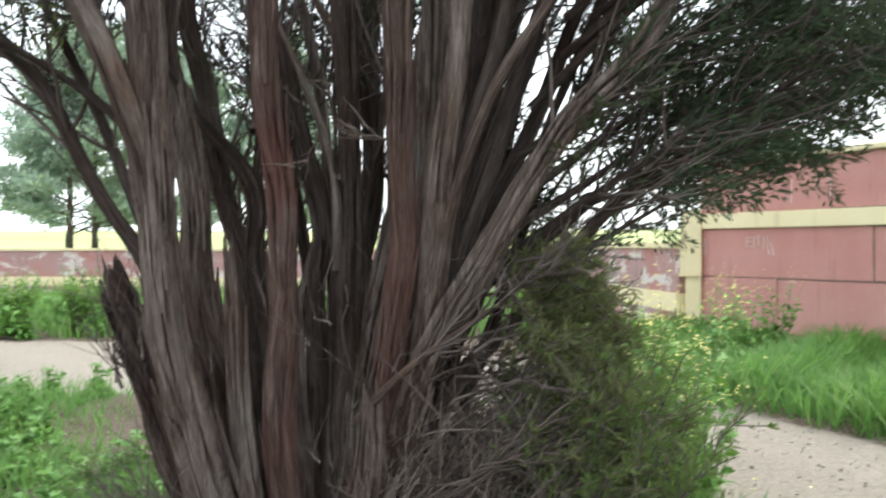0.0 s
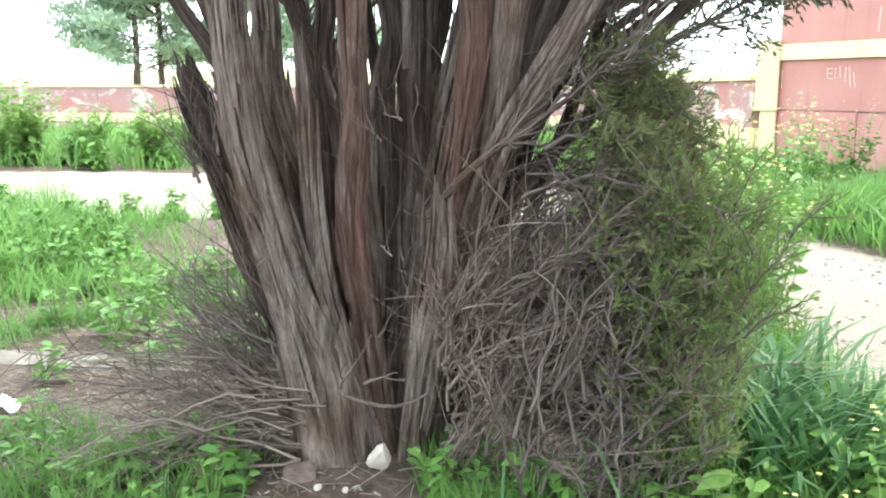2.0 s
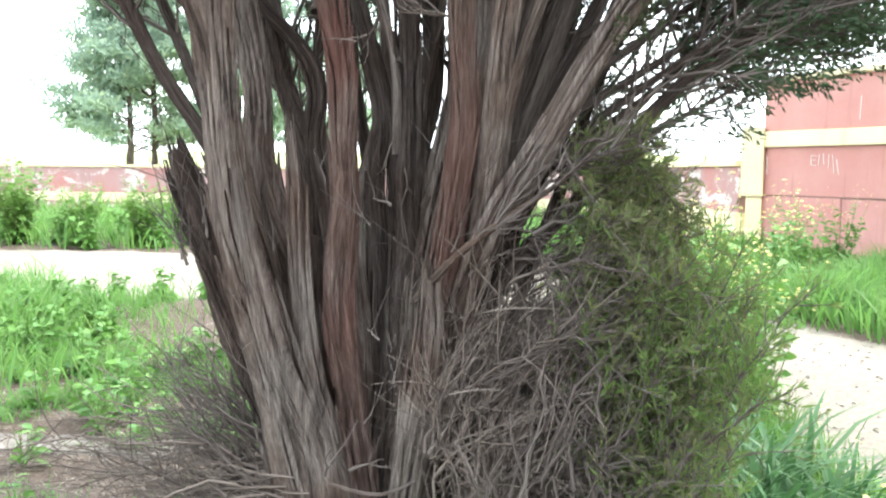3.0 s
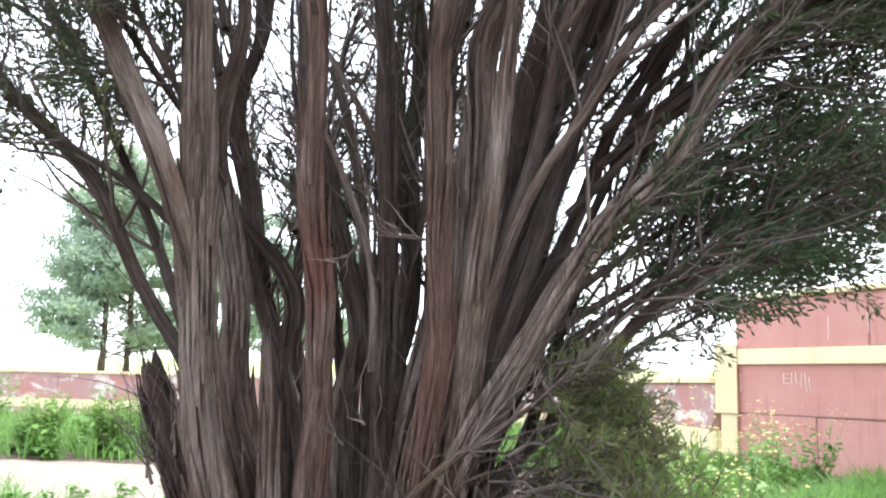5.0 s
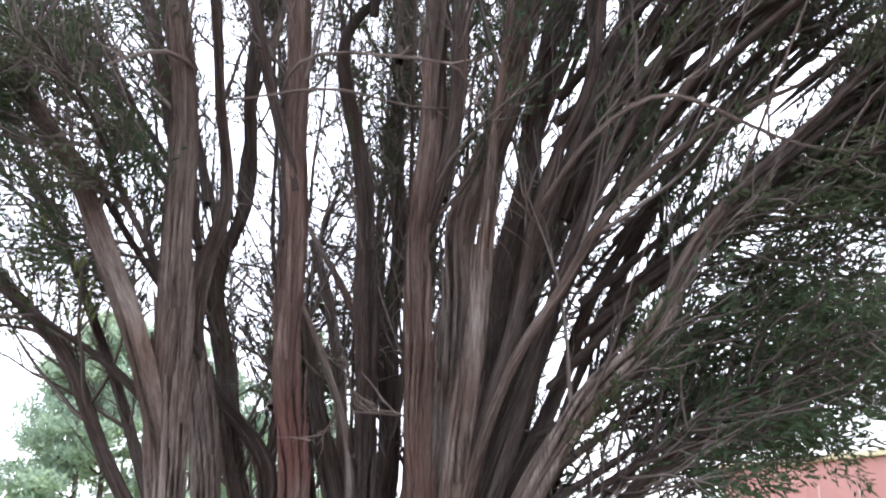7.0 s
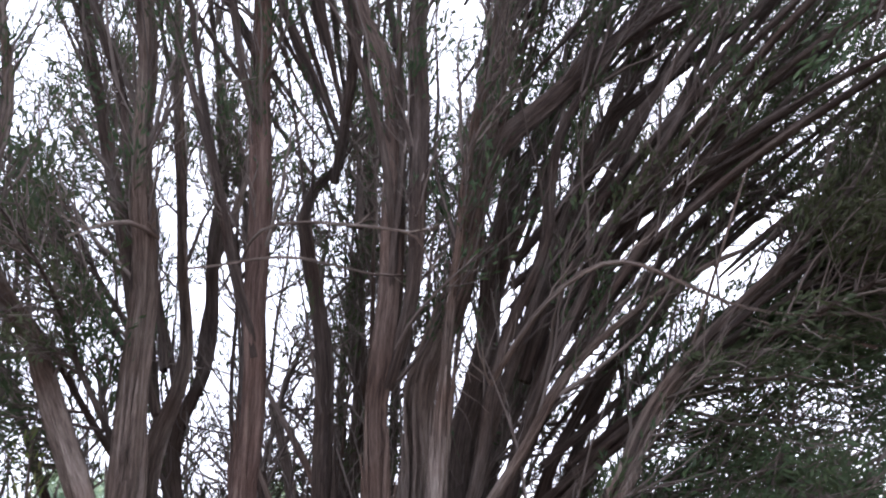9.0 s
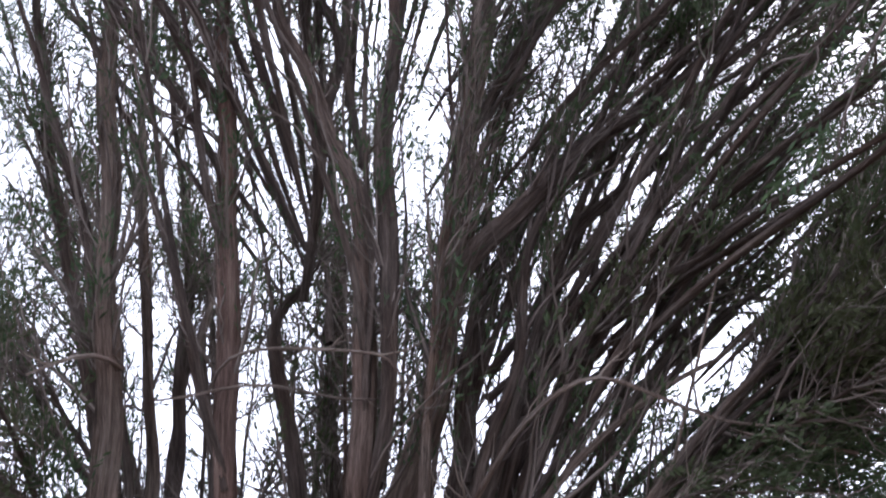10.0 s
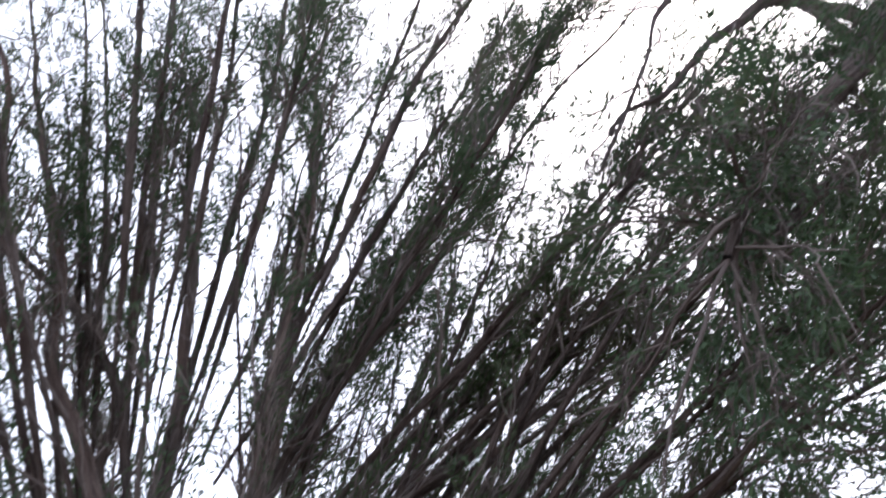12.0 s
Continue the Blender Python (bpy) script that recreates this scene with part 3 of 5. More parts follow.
def branches_of(s, n, z0, length, acute=0.45, droop=0.0, outward=0.35, twigs=9, sprigs=9, leafy=(0.4, 1.0), z1=99, up=0.25, plume=0.0):
    """Side shoots, twigs and leaf sprays that a stem bears above the height z0. Returns arrays for wood and leaf."""
    P = s[:, :3]
    t = unit(np.gradient(P, axis=0))
    idx = np.nonzero((P[:, 2] > z0) & (P[:, 2] < z1))[0]
    if len(idx) < 3:
        return None, None
    i = rng.choice(idx, n)
    out = P[i] - np.array([-0.2, 3.4, 0])
    out[:, 2] = 0
    T0 = unit(t[i] + unit(out) * outward * U(0.0, 0.5, (n, 1)))
    L = length * U(0.45, 1.3, n)
    K = 8
    f = np.linspace(0, 1, K)
    Q = bundle(P[i], T0, U(0.25, 0.8, n) * (0.45 + acute), L, K, up * 0.8, droop, 0.13)
    ok = clear_of_outline(Q[:, -1]) & clear_of_outline(Q[:, 4]) & (patches(Q[:, 5], 0.55) > U(0.1, 0.45, n))
    Q, L, r0, n = Q[ok], L[ok], s[i, 3][ok], int(ok.sum())
    if n < 2:
        return None, None
    wood = [tubes(Q, np.minimum(r0 * 0.5, U(0.005, 0.012, n) * (0.6 + 0.5 * L))[:, None] * (1 - 0.75 * f)[None], 3)]
    twigs = max(2, int(0.75 * twigs))
    m = n * twigs
    bi, ft = np.repeat(np.arange(n), twigs), U(0.15, 1.0, n * twigs)
    tb, td = along(Q, bi, ft)
    g = np.linspace(0, 1, 4)
    W = bundle(tb, td, U(0.3, 0.95, m), U(0.07, 0.27, m) * (0.7 + 0.3 * length), 4, 0.25, droop * 0.8, 0.16)
    ok = clear_of_outline(W[:, -1])
    W, ft, m = W[ok], ft[ok], int(ok.sum())
    if m < 1:
        return joined(*wood), None
    wood.append(tubes(W, U(0.0018, 0.0042, m)[:, None] * (1 - 0.7 * g)[None], 3))
    thick = np.clip(2.3 * patches(W[:, 2]) - 0.55, 0.0, 1.0)
    sets = []
    q = np.repeat(np.nonzero(U(0, 1, m) < np.interp(ft, (0.15, 1.0), leafy) * thick)[0], sprigs)
    if len(q):
        sb, sd = along(W, q, U(0.2, 1.0, len(q)))
        sets.append(spindles(sb, unit(sd + across(sd) * U(0.2, 0.75, (len(q), 1))), U(0.018, 0.045, len(q)), U(0.005, 0.009, len(q))))
    # leaf plumes at the ends of the shoots, denser towards the top and the rim of the crown
    i = np.repeat(np.arange(n), 4 if sprigs >= 8 else 2)
    C, D = along(Q, i, U(0.45, 1.0, len(i)))
    dense = np.maximum(np.interp(C[:, 2], (2.2, 3.0, 4.8, 6.0), (0.12, 0.3, 0.42, 1.0)), np.interp(C[:, 0], (-1.6, -1.0, 0.9, 1.4), (0.55, 0.0, 0.0, 0.9)))
    dense = np.maximum(dense, plume)
    has = U(0, 1, len(i)) < dense * leafy[1] * np.clip(3.2 * patches(C, 1.7) - 1.0, 0, 1)
    C, D = C[has], D[has]
    if len(C):
        side = across(D)
        C = C + side * U(0.0, 0.09, (len(C), 1))
        D = unit(D + side * 0.3 + np.array([0, 0, 0.2 - droop]))
        sets.append(plumes(C, D, U(0.14, 0.34, len(C)), U(0.03, 0.08, len(C)), 44))
    return joined(*wood), joined(*sets) if sets else None


def leader(s, parent, top):
    """A slim upright shoot that leaves a stem at a sharp angle and carries its own branches."""
    P = s[:, :3]
    idx = np.nonzero((P[:, 2] > 2.5) & (P[:, 2] < 0.8 * top))[0]
    if len(idx) < 4:
        return
    i = int(rng.choice(idx))
    d = unit(P[min(i + 3, len(P) - 1)] - P[max(i - 3, 0)])
    out = P[i] - np.array([-0.15, 3.35, P[i][2]])
    d = unit(d + rng.normal(size=3) * 0.14 + unit(out) * U(0.0, 0.3))
    p, r, rows = P[i].copy(), s[i, 3] * U(0.35, 0.6), []
    tip = top + U(-0.6, 1.2)
    while p[2] < tip and len(rows) < 26:
        rows.append((*p, max(r, 0.004)))
        d = unit(d + rng.normal(size=3) * 0.06 + np.array([0, 0, 0.04]))
        p = p + d * 0.22
        r *= 0.915
    if len(rows) < 4:
        return
    q = spline(rows)
    part_of("shoot", stem_mesh("shoot", q, BARK_DARK, 8), parent)
    w, lf = branches_of(q, 22, rows[0][2] + 0.4, 0.6, acute=0.35, outward=0.15, twigs=9, sprigs=11, leafy=(0.3, 1.0))
    if w:
        SHOOT_WOOD.append(w)
    if lf:
        SHOOT_LEAF.append(lf)


SHOOT_WOOD, SHOOT_LEAF = [], []
TREE = tagged(new("conifer_tree"), "old many-stemmed conifer with peeling grey-brown bark and dense crown", "tree")


def stem(rows, mat, top=None, z0=2.3, n=26, length=0.8, name="stem", fill=32, label="", jag=False, bark_strips=0, crown=True, leaf_mat=None, leaders=3, fill_from=2.5, **kw):
    s = grown(rows, top) if top else spline(rows)
    ob = part_of(name, stem_mesh(name, s, mat, rough=1.2 if jag else 1.0, jag=jag), TREE, label)
    if bark_strips:
        st = strips(s, bark_strips * 7, 0.1, 2.6, mat)
        if st:
            uv = st[0][:, [0, 2]]
            part_of("peeling_bark", mesh_of("peeling_bark", *st, BARK_PALE if mat is BARK else mat, uv), ob, "loose peeling strips of bark", "stuff")
    if top and leaders:
        for _ in range(leaders):
            leader(s, ob, top)
    if top and fill:
        w, lf = branches_of(s, fill, fill_from, 0.5, acute=0.5, outward=0.1, twigs=9, sprigs=5, leafy=(0.1, 0.7), z1=7.0)
        if w:
            SHOOT_WOOD.append(w)
        if lf:
            SHOOT_LEAF.append(lf)
    if top and fill > 20:
        # leafy shoots that lie close along the upper stem
        w, lf = branches_of(s, 42, 2.9, 0.4, acute=-0.1, outward=0.0, twigs=6, sprigs=7, leafy=(0.4, 0.9), z1=6.5, plume=0.5)
        if w:
            SHOOT_WOOD.append(w)
        if lf:
            SHOOT_LEAF.append(lf)
    if crown:
        w, lf = branches_of(s, n, z0, length, **kw)
        if w:
            part_of("twig_spray", mesh_of("twig_spray", *w, TWIG), ob, "thin bare side branches", "stuff")
        if lf:
            part_of("foliage", mesh_of("foliage", *lf, leaf_mat or NEEDLE), ob, "dark green scale-leaved sprays", "stuff")
    return ob


stem([(-0.55, 3.28, -0.08, 0.13), (-0.57, 3.27, 0.07, 0.118), (-0.65, 3.22, 0.48, 0.135), (-0.74, 3.18, 0.85, 0.1), (-0.85, 3.13, 1.23, 0.073), (-0.88, 3.08, 1.61, 0.068), (-0.87, 3.07, 1.71, 0.073), (-0.9, 3.02, 2.19, 0.069), (-0.91, 2.97, 2.55, 0.058), (-0.89, 2.96, 2.62, 0.056), (-0.91, 2.93, 2.86, 0.054), (-0.95, 2.82, 3.30, 0.052), (-1.00, 2.78, 3.80, 0.050), (-1.06, 2.74, 4.30, 0.046), (-1.12, 2.71, 4.80, 0.042), (-1.17, 2.70, 5.20, 0.036)], BARK, top=8.6, bark_strips=14, z0=2.5, n=44, length=0.75, name="stem", label="thick ridged stem of grey-brown bark")
stem([(-0.84, 3.12, 1.2, 0.03), (-0.87, 3.07, 1.55, 0.04), (-0.91, 3, 1.89, 0.047), (-1, 2.96, 2.15, 0.052), (-1.12, 2.93, 2.43, 0.049), (-1.09, 2.92, 2.44, 0.047), (-1.25, 2.88, 2.73, 0.038), (-1.45, 2.83, 3.03, 0.029), (-1.47, 2.75, 3.59, 0.024)], BARK, top=7.0, z0=2.3, n=40, length=0.7, outward=0.5, name="stem", label="forked side stem")
stem([(-0.6, 3.3, 0.1, 0.06), (-0.73, 3.27, 0.51, 0.076), (-0.85, 3.25, 0.85, 0.085), (-0.96, 3.22, 1.2, 0.08), (-1.04, 3.21, 1.36, 0.065), (-1.07, 3.2, 1.48, 0.045)], BARK_DARK, jag=True, crown=False, bark_strips=10, name="stub", label="broken dead stub with splintered tip")
stem([(-0.76, 3.25, 0.85, 0.03), (-0.88, 3.28, 1.26, 0.041), (-0.97, 3.27, 1.51, 0.036), (-1.09, 3.26, 1.7, 0.034), (-1.18, 3.25, 1.86, 0.033), (-1.35, 3.24, 2.16, 0.033), (-1.52, 3.23, 2.35, 0.029), (-1.7, 3.23, 2.52, 0.025), (-1.76, 3.22, 2.62, 0.021)], BARK_DARK, top=3.1, z0=1.6, n=64, length=0.55, acute=0.9, sprigs=6, leafy=(0.05, 0.5), leaf_mat=NEEDLE_LIGHT, name="limb", label="slanting thin limb")
# pale bark here paints in the light on the left trunk's front ridge
stem([(-0.52, 3.22, 0, 0.05), (-0.58, 3.14, 0.47, 0.05), (-0.67, 3.08, 0.72, 0.047), (-0.72, 3.05, 0.91, 0.04), (-0.77, 3, 1.16, 0.032), (-0.79, 2.95, 1.4, 0.02)], BARK_PALE, jag=True, crown=False, bark_strips=6, name="lit_dead_stem", label="pale weathered dead stem")
stem([(-0.48, 3.3, 0, 0.07), (-0.54, 3.25, 0.39, 0.063), (-0.61, 3.21, 0.78, 0.041), (-0.64, 3.17, 1.15, 0.034), (-0.64, 3.15, 1.38, 0.035), (-0.65, 3.13, 1.55, 0.024)], BARK_PALE, jag=True, crown=False, bark_strips=4, name="stub", label="pale broken dead stub")
stem([(-0.47, 3.42, -0.05, 0.084), (-0.53, 3.37, 0.26, 0.076), (-0.63, 3.38, 0.7, 0.075), (-0.74, 3.38, 1.13, 0.074), (-0.82, 3.39, 1.44, 0.064), (-0.83, 3.4, 1.7, 0.055), (-0.89, 3.4, 2.04, 0.049), (-0.94, 3.41, 2.39, 0.046), (-0.88, 3.42, 2.85, 0.038), (-0.94, 3.43, 3.34, 0.033), (-1.02, 3.44, 3.80, 0.029), (-1.15, 3.46, 4.76, 0.027)], BARK, top=8.4, bark_strips=8, z0=2.6, n=34, name="stem", label="grey-brown stem")
stem([(-0.46, 3.46, -0.05, 0.074), (-0.51, 3.44, 0.28, 0.067), (-0.6, 3.48, 0.73, 0.051), (-0.63, 3.52, 1.12, 0.048), (-0.68, 3.56, 1.51, 0.046), (-0.78, 3.59, 1.8, 0.045), (-0.85, 3.62, 2.15, 0.043), (-0.93, 3.67, 2.59, 0.04), (-0.86, 3.70, 2.91, 0.036), (-0.89, 3.76, 3.47, 0.034), (-0.91, 3.80, 3.86, 0.029)], BARK_DARK, top=8.2, bark_strips=4, z0=2.2, n=34, name="stem", label="dark stem")
stem([(-0.42, 3.42, -0.05, 0.074), (-0.43, 3.32, 0.26, 0.067), (-0.47, 3.25, 0.61, 0.057), (-0.5, 3.18, 0.95, 0.054), (-0.47, 3.14, 1.29, 0.05), (-0.48, 3.11, 1.57, 0.047), (-0.47, 3.1, 1.72, 0.052), (-0.51, 3.06, 2.05, 0.054), (-0.52, 3.02, 2.39, 0.054), (-0.52, 2.99, 2.64, 0.051), (-0.52, 2.90, 3.10, 0.050), (-0.55, 2.85, 3.55, 0.050), (-0.58, 2.80, 4.04, 0.047), (-0.63, 2.76, 4.62, 0.043), (-0.66, 2.72, 5.09, 0.038)], BARK_RED, top=8.8, bark_strips=8, z0=2.9, n=36, name="stem", label="stem with a peeled reddish flank")
stem([(-0.45, 3.44, -0.05, 0.073), (-0.48, 3.41, 0.39, 0.066), (-0.57, 3.46, 1.23, 0.043), (-0.65, 3.48, 1.57, 0.04), (-0.61, 3.49, 1.73, 0.043), (-0.7, 3.5, 1.91, 0.044), (-0.81, 3.51, 2.02, 0.033), (-0.93, 3.52, 2.19, 0.029)], BARK_DARK, bark_strips=3, crown=False, name="stem", label="bent stem")
# next two stems: dark bark paints in the shade of the hollow between stems
stem([(-0.41, 3.48, -0.05, 0.082), (-0.39, 3.48, 0.26, 0.074), (-0.40, 3.54, 0.75, 0.060), (-0.39, 3.52, 1.13, 0.048), (-0.40, 3.49, 1.50, 0.046), (-0.37, 3.49, 1.63, 0.042), (-0.45, 3.46, 1.97, 0.037), (-0.49, 3.46, 2.19, 0.028), (-0.54, 3.47, 2.42, 0.020)], BARK_DARK, bark_strips=4, z0=2.0, n=8, sprigs=1, leafy=(0,0), name="stem", label="inner stem, bark darkened for the shaded hollow")
stem([(-0.40, 3.46, -0.05, 0.091), (-0.37, 3.44, 0.30, 0.082), (-0.33, 3.48, 0.72, 0.063), (-0.30, 3.43, 1.14, 0.054), (-0.28, 3.39, 1.50, 0.060), (-0.28, 3.37, 1.74, 0.056), (-0.28, 3.37, 1.75, 0.054), (-0.28, 3.32, 2.08, 0.050), (-0.29, 3.32, 2.49, 0.045), (-0.28, 3.32, 2.59, 0.043), (-0.36, 3.31, 3.12, 0.036), (-0.43, 3.31, 3.53, 0.028), (-0.30, 3.31, 3.70, 0.023)], BARK_DARK, top=8.0, bark_strips=8, z0=2.5, n=28, name="stem", label="grey-brown stem")
stem([(-0.44, 3.47, -0.05, 0.053), (-0.46, 3.48, 0.69, 0.048), (-0.48, 3.53, 1.23, 0.039), (-0.38, 3.59, 1.81, 0.033), (-0.39, 3.62, 2.11, 0.03), (-0.47, 3.66, 2.47, 0.028), (-0.56, 3.69, 2.77, 0.021)], BARK_PALE, z0=2.0, n=10, sprigs=1, leafy=(0,0), name="stem", label="pale weathered dead stem")
stem([(-0.41, 3.51, -0.05, 0.075), (-0.39, 3.55, 0.53, 0.068), (-0.38, 3.68, 1.22, 0.057), (-0.22, 3.75, 1.65, 0.046), (-0.22, 3.82, 2.03, 0.048), (-0.23, 3.92, 2.55, 0.047), (-0.20, 3.98, 2.89, 0.047), (-0.25, 4.09, 3.53, 0.042), (-0.21, 4.20, 4.16, 0.038), (-0.30, 4.46, 5.63, 0.035)], BARK_DARK, top=8.6, z0=2.2, n=40, name="stem", label="dark stem")
stem([(-0.34, 3.44, -0.05, 0.072), (-0.27, 3.41, 0.57, 0.065), (-0.23, 3.44, 1.13, 0.059), (-0.16, 3.45, 1.46, 0.046), (-0.1, 3.46, 1.69, 0.046), (-0.04, 3.48, 1.94, 0.043), (0.01, 3.5, 2.32, 0.04), (0.07, 3.52, 2.72, 0.034), (0.20, 3.54, 3.12, 0.028)], BARK, top=6.6, bark_strips=4, z0=2.4, n=24, name="stem", label="leaning stem")
stem([(-0.33, 3.46, -0.05, 0.054), (-0.25, 3.32, 0.46, 0.049), (-0.16, 3.19, 0.96, 0.050), (-0.09, 3.06, 1.35, 0.052), (-0.05, 3.02, 1.6, 0.054), (-0.06, 3.02, 1.61, 0.052), (-0.08, 2.98, 1.87, 0.048), (-0.07, 2.93, 2.18, 0.052), (-0.08, 2.89, 2.5, 0.052), (-0.07, 2.85, 2.70, 0.049), (-0.04, 2.84, 3.03, 0.046), (-0.04, 2.84, 3.40, 0.045), (-0.07, 2.83, 3.83, 0.042), (-0.16, 2.82, 4.09, 0.038), (-0.27, 2.81, 4.42, 0.034), (-0.40, 2.80, 4.82, 0.030), (-0.46, 2.80, 5.57, 0.027), (-0.64, 2.80, 6.39, 0.023), (-0.76, 2.80, 7.03, 0.018)], BARK_RUST, top=8.6, bark_strips=8, z0=2.9, n=34, name="stem", label="stem with a peeled reddish flank")
stem([(-0.33, 3.31, -0.05, 0.056), (-0.25, 3.16, 0.36, 0.051), (-0.21, 3.1, 0.65, 0.055), (-0.17, 3.05, 0.9, 0.044), (-0.17, 3.01, 1.08, 0.024)], BARK_PALE, jag=True, crown=False, bark_strips=6, name="snag", label="pale splintered snag")
stem([(-0.33, 3.49, -0.05, 0.067), (-0.23, 3.39, 0.43, 0.061), (-0.10, 3.31, 0.91, 0.059), (-0.02, 3.19, 1.35, 0.077), (0.02, 3.17, 1.68, 0.078), (0.05, 3.17, 1.7, 0.081), (0.05, 3.14, 2.04, 0.078), (0.07, 3.11, 2.41, 0.071), (0.06, 3.1, 2.58, 0.072), (0.20, 3.02, 3.03, 0.066), (0.30, 2.96, 3.51, 0.062), (0.37, 2.92, 4.00, 0.053), (0.45, 2.90, 4.43, 0.048), (0.55, 2.87, 5.00, 0.043), (0.64, 2.85, 5.58, 0.039), (0.82, 2.85, 6.62, 0.032), (0.95, 2.85, 7.84, 0.022)], BARK, top=8.8, bark_strips=14, z0=3.2, n=30, name="stem", label="thick ridged stem of grey-brown bark")
stem([(-0.3, 3.42, -0.05, 0.086), (-0.19, 3.38, 0.53, 0.077), (0.03, 3.4, 1.22, 0.085), (0.11, 3.42, 1.62, 0.081), (0.15, 3.42, 1.72, 0.08), (0.18, 3.43, 2.13, 0.072), (0.23, 3.44, 2.54, 0.059), (0.28, 3.45, 2.76, 0.061), (0.38, 3.47, 3.28, 0.053), (0.47, 3.48, 3.81, 0.044), (0.61, 3.48, 3.93, 0.041), (0.91, 3.50, 4.60, 0.035)], BARK_DARK, top=8.4, bark_strips=8, z0=3.0, n=28, name="stem", label="thick dark stem")
stem([(-0.05, 3.2, 1, 0.03), (0.02, 3.05, 1.5, 0.045), (0.06, 2.96, 1.87, 0.04), (0.11, 2.9, 2.18, 0.032), (0.13, 2.86, 2.45, 0.028), (0.15, 2.83, 2.63, 0.027), (0.18, 2.78, 2.97, 0.026), (0.22, 2.72, 3.34, 0.023), (0.26, 2.69, 3.51, 0.022), (0.39, 2.58, 4.24, 0.021)], BARK, top=8.2, bark_strips=6, z0=2.8, n=30, name="stem", label="stem with peeling bark")
stem([(-0.1, 3.3, 0.7, 0.03), (0.04, 3.2, 1.35, 0.04), (0.12, 3.11, 1.78, 0.04), (0.21, 3.08, 2.13, 0.038), (0.27, 3.05, 2.4, 0.036), (0.29, 3.04, 2.53, 0.034), (0.38, 3.01, 2.81, 0.030), (0.52, 2.97, 3.16, 0.028), (0.61, 2.93, 3.63, 0.026), (0.92, 2.88, 4.12, 0.022)], BARK_DARK, fill=4, leaders=1, top=7.4, z0=2.6, n=28, acute=0.3, name="stem", label="leaning outer stem")
stem([(-0.1, 3.35, 0.6, 0.03), (0.06, 3.3, 1.2, 0.045), (0.15, 3.26, 1.63, 0.041), (0.28, 3.25, 2, 0.038), (0.38, 3.24, 2.25, 0.035), (0.44, 3.23, 2.53, 0.031), (0.59, 3.21, 2.91, 0.029), (0.81, 3.20, 3.26, 0.025), (0.94, 3.18, 3.76, 0.022)], BARK_DARK, fill=4, leaders=1, top=7.0, z0=2.5, n=30, acute=0.3, name="stem", label="leaning outer stem")
stem([(-0.1, 3.4, 0.6, 0.03), (0.08, 3.42, 1.15, 0.045), (0.18, 3.44, 1.56, 0.04), (0.36, 3.45, 1.95, 0.035), (0.52, 3.47, 2.3, 0.035), (0.58, 3.47, 2.47, 0.03), (0.79, 3.49, 2.81, 0.026), (1.10, 3.50, 3.14, 0.021)], BARK_DARK, fill=4, leaders=1, top=4.8, z0=2.2, n=34, acute=0.3, name="stem", label="leaning outer stem")
stem([(-0.08, 3.25, 0.8, 0.03), (0.03, 3.1, 1.35, 0.035), (0.1, 2.98, 1.73, 0.023), (0.23, 2.92, 2.11, 0.022), (0.39, 2.88, 2.33, 0.021), (0.53, 2.84, 2.57, 0.018), (0.69, 2.82, 2.74, 0.015), (0.93, 2.79, 2.91, 0.014), (1.19, 2.77, 3.03, 0.010)], BARK, fill=4, leaders=1, top=4.4, z0=2.3, n=36, acute=0.35, name="stem", label="leaning outer stem")
stem([(-0.1, 3.45, 0.6, 0.03), (0.08, 3.52, 1.2, 0.045), (0.18, 3.6, 1.65, 0.044), (0.28, 3.66, 2.2, 0.041), (0.39, 3.71, 2.62, 0.036), (0.48, 3.74, 2.95, 0.034), (0.66, 3.81, 3.58, 0.030), (0.93, 3.87, 4.16, 0.030), (1.32, 3.95, 4.96, 0.025)], BARK_DARK, fill=4, leaders=1, top=8.2, z0=2.4, n=32, acute=0.3, name="stem", label="leaning outer stem")
stem([(-0.28, 3.42, -0.05, 0.057), (-0.14, 3.27, 0.63, 0.052), (-0.01, 3.11, 1.16, 0.060), (0.12, 3.05, 1.42, 0.058), (0.24, 3.02, 1.6, 0.053), (0.39, 2.98, 1.86, 0.05), (0.5, 2.95, 2.04, 0.045), (0.68, 2.93, 2.2, 0.043), (0.7, 2.92, 2.24, 0.041), (0.86, 2.88, 2.52, 0.036), (1.06, 2.85, 2.76, 0.029), (1.29, 2.82, 2.95, 0.022)], BARK, top=3.9, bark_strips=6, z0=1.9, n=80, acute=0.6, droop=0.15, length=0.65, name="limb", label="long slanting limb")
stem([(-0.09, 3.27, 0.78, 0.051), (0.17, 3.24, 1.17, 0.04), (0.4, 3.23, 1.42, 0.033), (0.52, 3.22, 1.56, 0.032), (0.68, 3.21, 1.74, 0.032), (0.91, 3.2, 1.9, 0.028), (1.19, 3.19, 2.03, 0.022), (1.47, 3.19, 2.12, 0.016)], BARK_DARK, z0=1.3, n=120, acute=0.9, droop=0.25, length=0.55, up=0.1, leafy=(0.8, 1.0), sprigs=11, name="limb", label="low slanting limb")
stem([(-0.22, 3.1, 1, 0.02), (-0.08, 2.89, 1.18, 0.014), (0.1, 2.85, 1.31, 0.013), (0.26, 2.83, 1.42, 0.008), (0.35, 2.8, 1.52, 0.005)], BARK, z0=1.2, n=14, length=0.25, sprigs=1, leafy=(0,0), name="dead_limb", label="pale dead limb")

